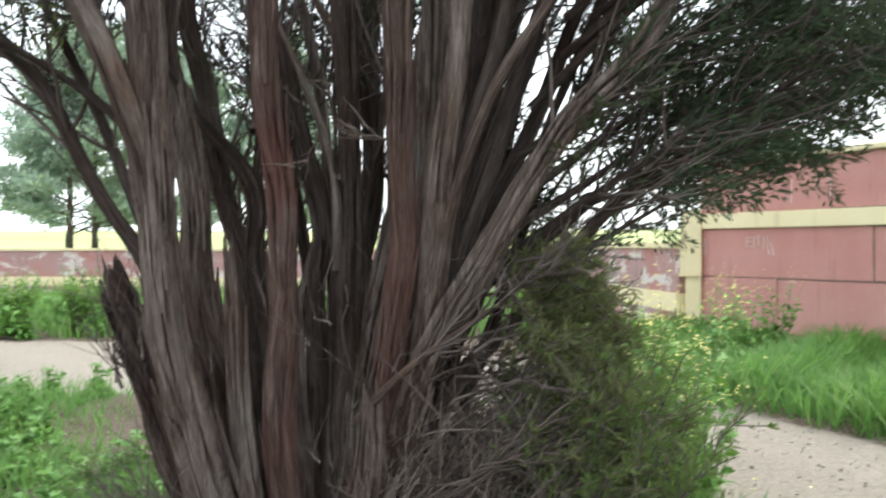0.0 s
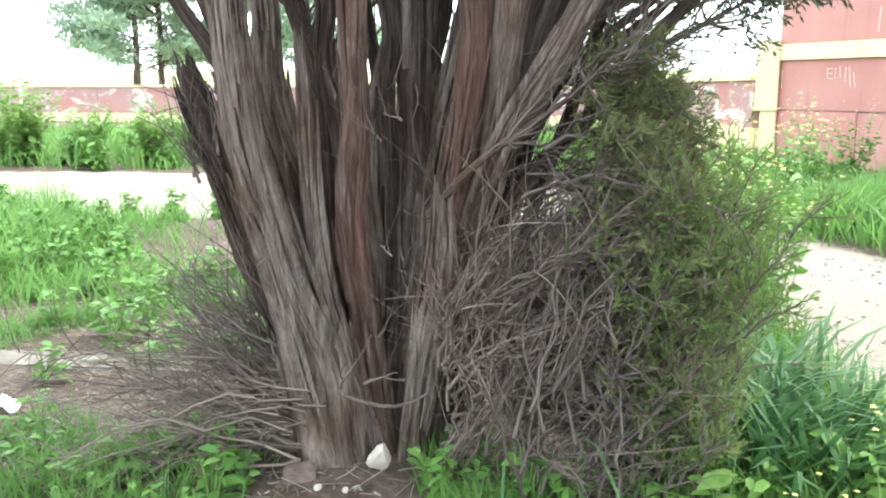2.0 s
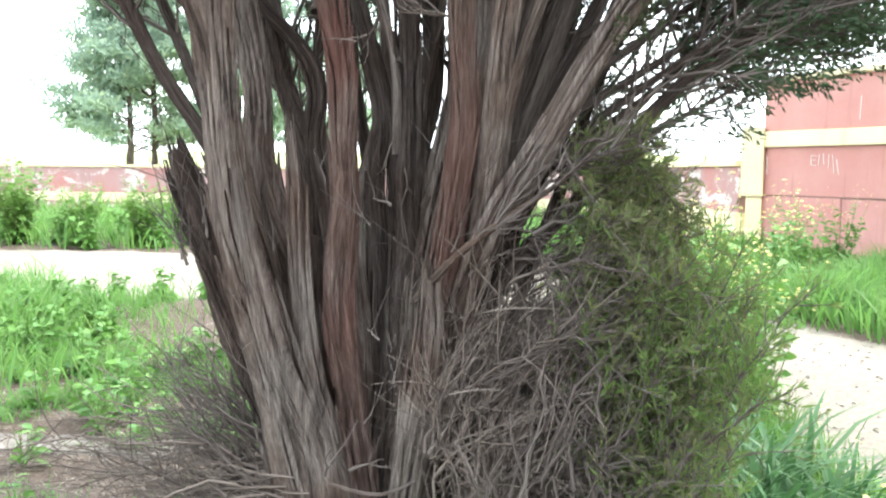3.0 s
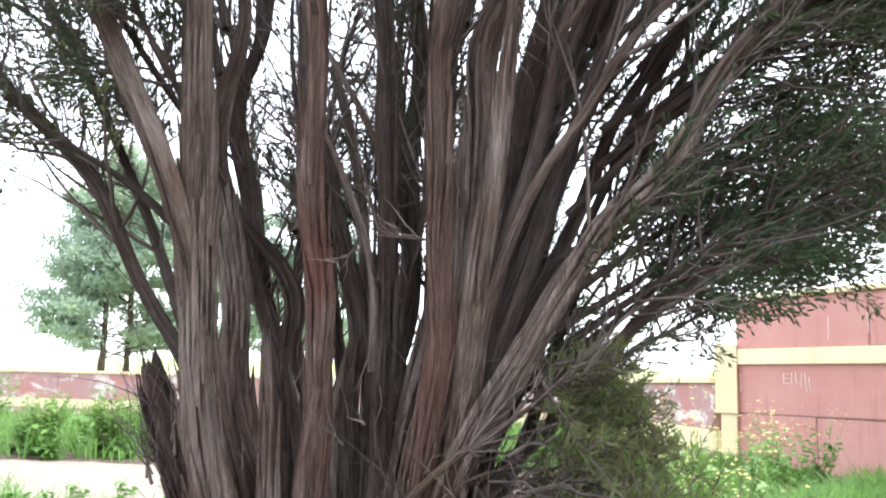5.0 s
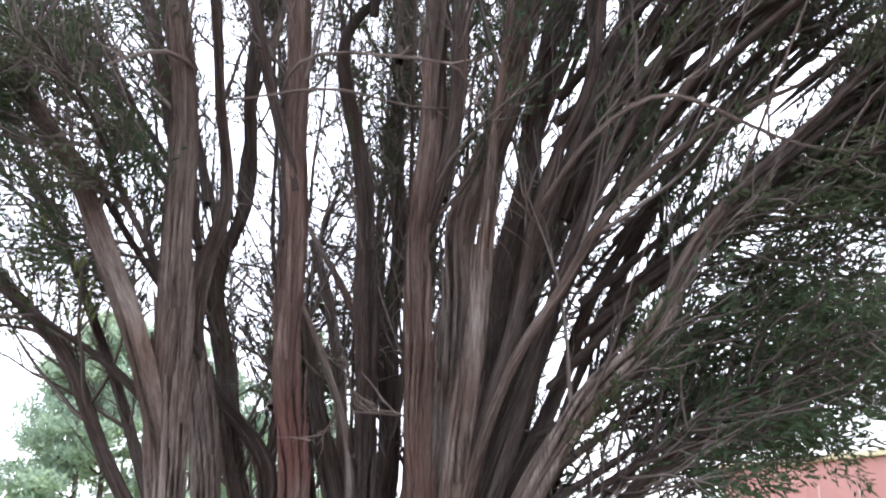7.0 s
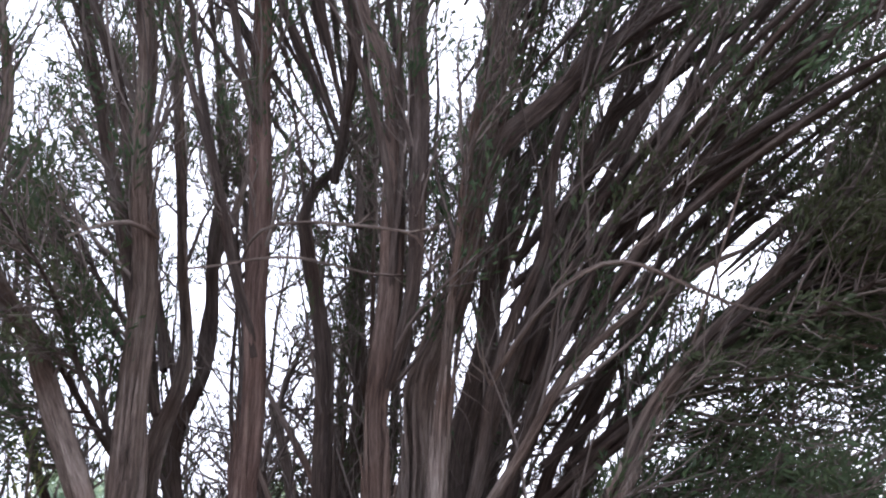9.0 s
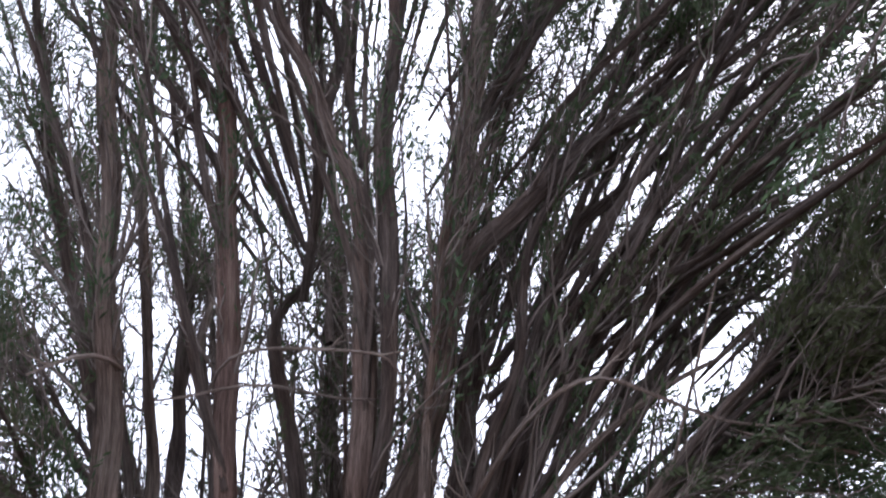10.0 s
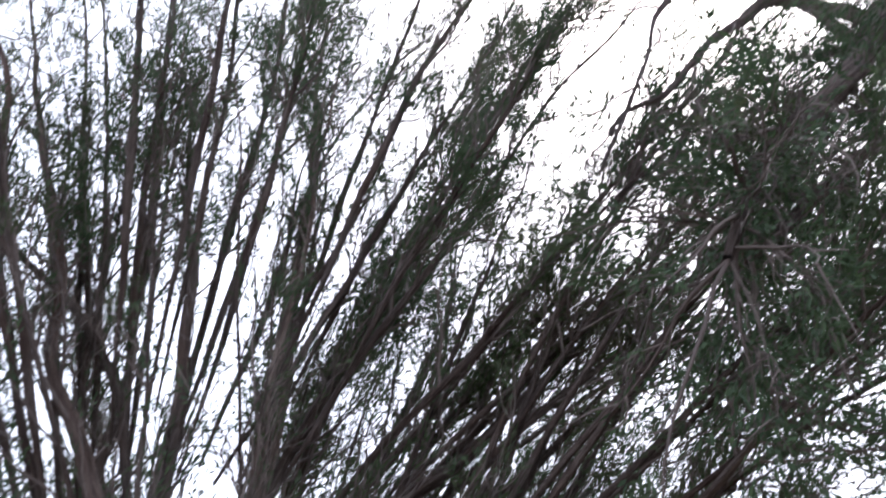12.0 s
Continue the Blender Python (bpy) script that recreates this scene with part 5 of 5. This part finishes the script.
OVERHANG = (
    ([(5.3, 1.6, 7.6, 0.10), (3.73, 1.3, 6.07, 0.085), (2.75, 1.3, 4.97, 0.066), (2.25, 1.3, 4.51, 0.054), (1.96, 1.3, 4.21, 0.040), (1.66, 1.3, 3.86, 0.030), (1.45, 1.3, 3.55, 0.018)], 190, (0.5, 1.0)),
    ([(5.25, 1.9, 8.0, 0.07), (3.41, 1.44, 6.52, 0.045), (2.92, 1.44, 6.09, 0.036), (2.43, 1.44, 5.58, 0.028), (1.94, 1.44, 4.95, 0.019), (1.68, 1.44, 4.75, 0.013), (1.52, 1.44, 4.52, 0.008)], 8, (0.0, 0.2)),
    ([(2.80, 1.44, 5.95, 0.012), (2.65, 1.44, 5.71, 0.010), (2.25, 1.44, 5.16, 0.008), (1.90, 1.44, 4.67, 0.006), (1.67, 1.44, 4.30, 0.004)], 5, (0.0, 0.3)),
    ([(5.2, 2.0, 8.8, 0.05), (3.6, 1.5, 7.6, 0.03), (2.49, 1.44, 6.20, 0.020), (1.94, 1.44, 5.20, 0.014), (1.55, 1.44, 4.53, 0.010), (1.37, 1.44, 4.22, 0.006)], 14, (0.0, 0.4)),
    ([(5.45, 1.8, 6.0, 0.06), (2.91, 1.5, 4.76, 0.036), (2.56, 1.5, 4.52, 0.035), (2.25, 1.5, 4.27, 0.032), (1.92, 1.5, 3.99, 0.024), (1.67, 1.5, 3.79, 0.014)], 130, (0.5, 1.0)),
    ([(5.3, 2.0, 6.2, 0.06), (5.9, 2.6, 7.2, 0.04), (6.5, 3.0, 8.0, 0.02)], 40, (0.5, 1.0)),
)
neighbour()


# ---- ground plants ----
def patchy(x, y, f=1.0, s=0.0):
    return 0.5 + 0.25 * np.sin(f * 2.1 * x + 1.3 + s) * np.cos(f * 1.7 * y + s) + 0.25 * np.sin(f * 4.7 * x - f * 3.9 * y + 2 * s)


def scatter(n, x0, x1, y0, y1, keep):
    x, y = U(x0, x1, n), U(y0, y1, n)
    k = keep(x, y) > U(0, 1, n)
    x, y = x[k], y[k]
    return np.stack([x, y, ground_height(x, y) - 0.01], -1)


def grass(label, B, h, w, lean=(0.05, 0.5), mat=GRASS, curl=0.6, name="grass", tall=None):
    n = len(B)
    H = U(h[0], h[1], n)
    if tall is not None:
        H = H * (0.45 + 0.9 * patchy(B[:, 0], B[:, 1], tall, 2.0))
    V, Fc = blades(B, H, U(lean[0], lean[1], n), U(w[0], w[1], n), curl)
    tagged(new(name, mesh_of(name, V, Fc, mat)), label, "grass", kind="stuff")


def off_path(x, y):
    return 1 - np.clip(path_mask(x, y) * 1.6, 0, 1)


grass("tall weedy grass before the sandy path", scatter(6500, -7.0, -3.0, 6.4, 11.0, lambda x, y: np.clip((-0.455 * y - x) / 0.5, 0, 1) * np.clip((x + 0.68 * y) / 0.6, 0, 1)), (0.2, 0.6), (0.008, 0.018), (0.1, 0.9), tall=0.9)
grass("short patchy green grass on bare soil", scatter(24000, -3.2, -0.95, 4.5, 6.9, lambda x, y: off_path(x, y) * np.clip(patchy(x, y, 0.9) * 2.6 - 1.15, 0, 1) * (x / y < -0.16)), (0.03, 0.13), (0.005, 0.010), (0.1, 0.9))
grass("lush tall green weeds and grass", scatter(20000, -8.0, -2.2, 5.3, 10.4, lambda x, y: np.clip((-0.30 * y + 0.1 - x) / 1.8, 0, 1) * np.clip(patchy(x, y, 0.8, 1.0) * 2.2 - 0.2, 0, 1) * np.clip((y - 5.2) / 0.8, 0, 1) * np.clip((x + 8.0) / 1.5, 0, 1) * off_path(x, y - 0.3)), (0.12, 0.42), (0.007, 0.015), (0.1, 0.6), tall=0.8)
grass("lush green grass along the back wall", scatter(16000, -24, 3.0, 15.6, 29.0, lambda x, y: off_path(x, y) * np.clip(1.5 - (y - 15.6) / 12, 0.25, 1)), (0.3, 0.85), (0.02, 0.045), (0.1, 0.5), tall=0.35)
grass("lush green grass below the high wall", scatter(30000, 2.4, 9.6, 7.2, 15.8, lambda x, y: off_path(x, y) * (x < 4.75 + (15.78 - y) * 0.553)), (0.25, 0.62), (0.012, 0.028), (0.1, 0.6), tall=0.7)
grass("green undergrowth beside the tree", scatter(30000, 0.3, 2.9, 1.6, 6.2, lambda x, y: off_path(x, y) * np.clip((x - 0.35 - 0.1 * (y - 3)) / 0.5, 0, 1) * np.clip(1.9 - ((x - 1.3) / 0.85) ** 2 - ((y - 3.8) / 1.35) ** 2 + 0.5 * patchy(x, y, 2.0), 0, 1)), (0.06, 0.30), (0.005, 0.012), (0.1, 0.7), tall=1.3)
grass("green undergrowth under the flowering plants", scatter(20000, 0.6, 3.2, 4.8, 11.8, lambda x, y: off_path(x, y) * np.clip((x - 0.6) / 0.7, 0, 1) * np.clip((11.8 - y) / 1.0, 0, 1) * np.clip(patchy(x, y, 1.2, 4.0) * 2 + 0.2, 0, 1)), (0.15, 0.45), (0.007, 0.016), (0.1, 0.6), tall=1.0)
grass("tall broad-bladed cereal grass", scatter(900, 0.65, 1.6, 2.85, 4.1, lambda x, y: np.clip(1.15 - ((x - 1.05) / 0.36) ** 2 - ((y - 3.45) / 0.6) ** 2, 0, 1)), (0.38, 0.72), (0.018, 0.032), (0.12, 0.55), CEREAL, 1.0)
grass("sparse grass tufts at the foot of the tree", scatter(14000, -2.4, 0.7, 2.35, 3.6, lambda x, y: np.clip(patchy(x, y, 2.3, 0.7) * 3.2 - 1.6, 0, 1) * ~((x > -0.78) & (x < -0.25) & (y > 2.5))), (0.05, 0.26), (0.004, 0.008), (0.1, 0.5))
grass("long blades growing through the dead twigs", scatter(9, 0.0, 0.55, 2.55, 2.85, lambda x, y: np.ones(len(x))), (0.4, 0.7), (0.008, 0.014), (0.05, 0.25), CEREAL, 1.2)


def weed(name, label, m, n_stalk, height, n_leaf, size, mat, group, flowers=0):
    """A leafy plant: stalks, leaves and, if any, flower heads."""
    root = tagged(new(name), label, "plant", group)
    K = 6
    f = np.linspace(0, 1, K)
    az = U(0, 6.28, n_stalk)
    tilt = U(0.08, 0.5, n_stalk)
    H = height * U(0.65, 1.0, n_stalk)
    D = np.stack([np.cos(az) * tilt, np.sin(az) * tilt, np.ones(n_stalk)], -1)
    P = D[:, None] * (H[:, None] * f[None])[..., None] + rng.normal(size=(n_stalk, K, 3)) * 0.008 * height
    P[:, 0] *= 0.2
    part_of("stalk", mesh_of("stalk", *tubes(P, np.full(n_stalk, 0.004 + 0.002 * height)[:, None] * (1 - 0.7 * f)[None], 4), STALK), root, "", "stuff")
    i = rng.integers(0, n_stalk, n_leaf)
    ft = U(0.05, 0.95, n_leaf)
    B = P[i, 0] + (P[i, -1] - P[i, 0]) * ft[:, None]
    a2 = U(0, 6.28, n_leaf)
    LD = unit(np.stack([np.cos(a2), np.sin(a2), U(-0.1, 0.9, n_leaf)], -1))
    L = size * U(0.5, 1.2, n_leaf) * (1.2 - 0.7 * ft)
    part_of("leaf_rosette", mesh_of("leaf_rosette", *leaves(B, LD, L, L * U(0.35, 0.6, n_leaf)), mat), root, "", "stuff")
    if flowers:
        j = rng.integers(0, n_stalk, flowers)
        fc = P[j, -1] + rng.normal(size=(flowers, 3)) * np.array([0.05, 0.05, 0.08])
        q = np.repeat(np.arange(flowers), 4)
        a3 = np.tile(np.arange(4) * 1.571, flowers) + np.repeat(U(0, 1.5, flowers), 4)
        PD = unit(np.stack([np.cos(a3), np.sin(a3), U(0.1, 0.7, len(q))], -1))
        part_of("flower_head", mesh_of("flower_head", *leaves(fc[q], PD, np.full(len(q), 0.016), np.full(len(q), 0.015)), PETAL), root, "small yellow blossoms", "stuff")
    root.matrix_world = m
    return root


def planted(kind, spots, s0=0.8, s1=1.2):
    """Copies of a plant, turned and sized, at plan places beside the path."""
    for x, y in spots:
        if path_mask(np.array(x), np.array(y)) > 0.62:
            continue
        k = U(s0, s1)
        o = copy_thing(kind, pose(x, y, float(ground_height(np.array(x), np.array(y))) - 0.01, U(-5, 5), U(-5, 5), U(0, 360)))
        o.scale = (k, k, k)


broad = weed("weed", "low broad-leaved green weed on bare soil", pose(-1.15, 3.2, 0.0), 6, 0.2, 34, 0.10, LEAF, "low weeds")
planted(broad, [(-0.95, 3.15), (-0.15, 2.98), (-0.05, 3.0), (0.12, 2.95), (0.3, 2.85), (-2.2, 4.25), (-2.45, 3.9), (-1.9, 3.6), (-1.35, 3.05), (-0.95, 2.9), (-1.75, 4.9), (-2.6, 5.2), (-1.6, 5.5), (-2.9, 4.4), (0.55, 2.7), (0.75, 2.9), (0.95, 2.75), (1.15, 2.6), (1.3, 2.95), (0.85, 2.5), (1.55, 3.2), (1.45, 2.7), (-3.1, 5.9)], 0.7, 1.5)
big_leaf = weed("weed", "big-leaved pale green weed beside the tree", pose(0.72, 2.72, 0.0), 5, 0.3, 18, 0.17, LEAF_PALE, "big-leaved weeds")
planted(big_leaf, [(0.9, 3.0), (1.2, 2.8), (0.5, 2.62), (1.65, 3.5), (1.05, 2.45)], 0.7, 1.1)
thistle = weed("weed", "bushy green weed on the edge of the sandy path", pose(-3.45, 9.7, 0.0), 9, 0.42, 90, 0.17, LEAF, "path weeds")
planted(thistle, [(-3.0, 9.9), (-3.9, 9.6), (-4.6, 8.2), (-3.6, 7.4), (-4.2, 7.0), (-5.1, 8.8), (-5.6, 9.6), (-2.9, 6.6)], 0.6, 1.2)
mustard = weed("flowering_plant", "tall yellow-flowered weed with narrow green leaves", pose(1.5, 6.2, 0.0), 13, 1.1, 300, 0.16, LEAF, "yellow flowering plants", 70)
planted(mustard, [(1.5, 5.6), (1.55, 6.0), (1.6, 6.4), (1.6, 6.9), (1.65, 7.3), (1.7, 7.8), (1.45, 5.3), (1.35, 5.9), (1.4, 6.5), (1.5, 7.1), (1.3, 5.2), (1.6, 7.6), (1.45, 8.0), (1.2, 6.3), (1.25, 7.0), (1.45, 4.9), (1.55, 5.2), (3.6, 11.4), (4.2, 12.2), (4.9, 12.8)], 0.75, 1.2)
small_yellow = weed("flowering_plant", "small yellow-flowered weed in green undergrowth", pose(1.35, 3.05, 0.0), 4, 0.42, 26, 0.08, LEAF, "small flowering plants", 9)
planted(small_yellow, [(1.55, 2.85), (1.7, 3.3), (1.2, 2.6), (0.9, 2.45), (1.85, 3.8), (1.6, 4.2)], 0.7, 1.1)
shrub = weed("shrub", "rounded light green leafy shrub in tall grass", pose(-8.6, 16.6, 0.0), 34, 1.75, 1300, 0.22, LEAF_PALE, "shrubs by the wall")
planted(shrub, [(-7.5, 16.8), (-9.4, 17.0), (-6.3, 16.6), (-5.6, 17.0), (-10.6, 17.6)], 0.5, 0.85)


rnd = random.Random(5)
planted(broad, [(-rnd.uniform(0.19, 0.45) * y, y) for y in [rnd.uniform(4.5, 6.8) for _ in range(45)]], 0.6, 1.5)
planted(thistle, [(-rnd.uniform(0.37, 0.62) * y, y) for y in [rnd.uniform(6.0, 10.5) for _ in range(46)]], 0.5, 1.2)
planted(thistle, [(rnd.uniform(-14, -3), rnd.uniform(16.0, 19.0)) for _ in range(26)], 1.0, 2.1)
planted(thistle, [(4.2 + (15.2 - y) * rnd.uniform(0.1, 0.5), y) for y in [rnd.uniform(8.8, 14.2) for _ in range(26)]], 0.7, 1.3)
planted(broad, [(rnd.uniform(0.5, 2.0), rnd.uniform(2.3, 4.4)) for _ in range(40)], 0.8, 1.6)
planted(broad, [(rnd.uniform(-2.0, -0.8), rnd.uniform(2.6, 3.7)) for _ in range(18)], 0.5, 1.0)


# ---- stones, kerb, litter ----
def rock(name, label, m, size, mat, cut=7, group=""):
    bm = bmesh.new()
    bmesh.ops.create_icosphere(bm, subdivisions=2, radius=1)
    r = random.Random(cut)
    for _ in range(cut):
        nrm = Vector((r.uniform(-1, 1), r.uniform(-1, 1), r.uniform(-1, 1))).normalized()
        d = r.uniform(0.55, 0.8)
        for v in bm.verts:
            k = v.co.dot(nrm)
            if k > d:
                v.co -= nrm * (k - d)
    for v in bm.verts:
        v.co = Vector((v.co.x * size[0], v.co.y * size[1], v.co.z * size[2]))
    ob = part(name, bm, mat)
    ob.matrix_world = m
    return tagged(ob, label, "stone", group)


rock("stone", "pale flat stone leaning at the foot of the stems", pose(-0.40, 3.12, 0.115, 20, 12, 15), (0.048, 0.03, 0.072), STONE_WHITE, 9)
brick = bar(bmesh.new(), -0.058, 0.058, -0.045, 0.045, 0.0, 0.075, 0.012)
brick_ob = tagged(part("broken_brick", brick, BRICK), "broken grey-brown brick half sunk in soil", "brick")
brick_ob.matrix_world = pose(-0.68, 3.08, 0.02, 4, -5, 12)
pebble = rock("pebble", "small pale pebble on bare soil", pose(-0.56, 2.92, 0.03), (0.022, 0.018, 0.014), STONE_WHITE, 6, "pebbles")
for x, y, k in ((-0.60, 2.98, 1.0), (-0.52, 2.86, 0.8), (-0.50, 2.97, 0.7), (-0.58, 2.80, 1.1), (-0.47, 2.78, 0.8), (-0.62, 2.72, 1.3), (-0.68, 2.68, 0.9), (-1.36, 3.34, 1.1), (-1.42, 3.05, 0.7), (-0.36, 2.72, 0.7), (-1.62, 3.5, 0.8), (-0.80, 2.80, 0.7)):
    o = copy_thing(pebble, pose(x, y, float(ground_height(np.array(x), np.array(y))) + 0.005, U(0, 40), U(0, 40), U(0, 360)))
    o.scale = (k, k, k)
for x, y, r in ((-2.17, 3.83, 20), (-2.24, 3.9, 70)):
    bm = bmesh.new()
    bmesh.ops.create_grid(bm, x_segments=6, y_segments=6, size=0.05)
    for v in bm.verts:
        v.co.z = 0.018 * math.sin(v.co.x * 70) * math.cos(v.co.y * 55) + 0.02
    bmesh.ops.solidify(bm, geom=bm.faces[:], thickness=0.002)
    o = tagged(part("paper_scrap", bm, PAPER), "crumpled white paper scrap on soil", "litter", "paper scraps")
    o.matrix_world = pose(x, y, 0.01, 8, 12, r)
kerb = tagged(new("kerb"), "flat weathered concrete kerb strip in the grass", "kerb", kind="structure")
kerb.matrix_world = pose(-3.4, 4.68, 0.0, 0, 0, -4)
for k in range(5):
    part("kerb_stone", bar(bmesh.new(), -2.0 + 0.78 * k, -1.235 + 0.78 * k, -0.15, 0.13, -0.1, 0.015 - 0.006 * (k % 2), 0.012), CONCRETE, kerb)
logs = tagged(new("fallen_log"), "dark weathered log lying against the wall", "log")
s = spline([(4.55, 14.95, 0.22, 0.08), (4.9, 14.72, 0.26, 0.09), (5.25, 14.3, 0.24, 0.07)])
part_of("log", stem_mesh("log", s, LOG, 14), logs)
rock("stone", "rough grey stone at the wall foot", pose(4.75, 14.75, 0.08, 0, 0, 30), (0.3, 0.2, 0.16), CONCRETE, 8)
rock("stone", "rough grey stone at the wall foot", pose(4.35, 15.2, 0.1, 0, 0, 70), (0.24, 0.2, 0.2), CONCRETE, 6)


def litter():
    B = scatter(9000, -4.5, 1.0, 2.2, 7.0, lambda x, y: np.clip(patchy(x, y, 1.1, 3.0) + 0.1, 0, 1))
    n = len(B)
    D = unit(np.stack([U(-1, 1, n), U(-1, 1, n), U(-0.15, 0.25, n)], -1))
    L = U(0.02, 0.14, n)
    g = np.linspace(0, 1, 4)
    cv = unit(rng.normal(size=(n, 3))) * np.array([0.25, 0.25, 0.03])
    T = B[:, None] + np.array([0, 0, 0.014]) + L[:, None, None] * (D[:, None] * g[None, :, None] + cv[:, None] * (g ** 2)[None, :, None])
    tagged(new("twig_litter", mesh_of("twig_litter", *tubes(T, U(0.0012, 0.004, n)[:, None] * np.ones(4)[None], 3), CHIP)), "dry twig litter on the soil", "litter", kind="stuff")
    B = scatter(8000, -5.0, 4.5, 2.0, 10.0, lambda x, y: 0.35 + 0.65 * patchy(x, y, 1.6, 1.0))
    n = len(B)
    s1 = U(0.004, 0.016, n)
    V, Fc = spindles(B, np.tile(np.array([0, 0, 1.0]), (n, 1)), s1 * 1.6, s1 * 3.0)
    tagged(new("gravel", mesh_of("gravel", V, Fc, PEBBLE)), "loose small stones on the soil", "gravel", kind="stuff")


litter()


# ---- far pines behind the back wall, distance haze painted into their colour ----
def pine(m, h, r, seed):
    g = np.random.default_rng(seed)
    root = tagged(new("pine_tree"), "tall pine behind the back wall, haze painted into its blue-green", "tree", "far pines")
    tr = spline([(0, 0, -0.5, 0.26), (0.1, 0, h * 0.3, 0.22), (-0.1, 0.1, h * 0.65, 0.14), (0.05, 0, h, 0.03)], 0.3)
    part_of("trunk", stem_mesh("trunk", tr, BARK_DARK, 10), root)
    nb = 56
    z = h * g.uniform(0.1, 1.0, nb) ** 0.85
    an = g.uniform(0, 6.28, nb)
    L = r * (1.1 - 0.75 * z / h) * g.uniform(0.55, 1.15, nb)
    f = np.linspace(0, 1, 5)
    D = np.stack([np.cos(an), np.sin(an), g.uniform(0.0, 0.55, nb)], -1)
    Q = np.stack([np.zeros(nb), np.zeros(nb), z], -1)[:, None] + (D[:, None] * (L[:, None] * f[None])[..., None])
    part_of("limb_spray", mesh_of("limb_spray", *tubes(Q, 0.05 * (1 - 0.8 * f)[None] * np.ones((nb, 1)), 4), BARK_DARK), root, "", "stuff")
    per = 300
    q = np.repeat(np.arange(nb), per)
    ft = g.uniform(0.55, 1.08, len(q))
    C = Q[q, 0] + (Q[q, -1] - Q[q, 0]) * ft[:, None] + g.normal(size=(len(q), 3)) * np.array([0.5, 0.5, 0.2])
    Dn = unit(g.normal(size=(len(q), 3)) + np.array([0, 0, 0.5]))
    part_of("crown", mesh_of("crown", *spindles(C, Dn, g.uniform(0.25, 0.65, len(q)), g.uniform(0.08, 0.18, len(q))), PINE_HAZED), root, "green needle tufts paled by painted haze", "stuff")
    root.matrix_world = m
    return root


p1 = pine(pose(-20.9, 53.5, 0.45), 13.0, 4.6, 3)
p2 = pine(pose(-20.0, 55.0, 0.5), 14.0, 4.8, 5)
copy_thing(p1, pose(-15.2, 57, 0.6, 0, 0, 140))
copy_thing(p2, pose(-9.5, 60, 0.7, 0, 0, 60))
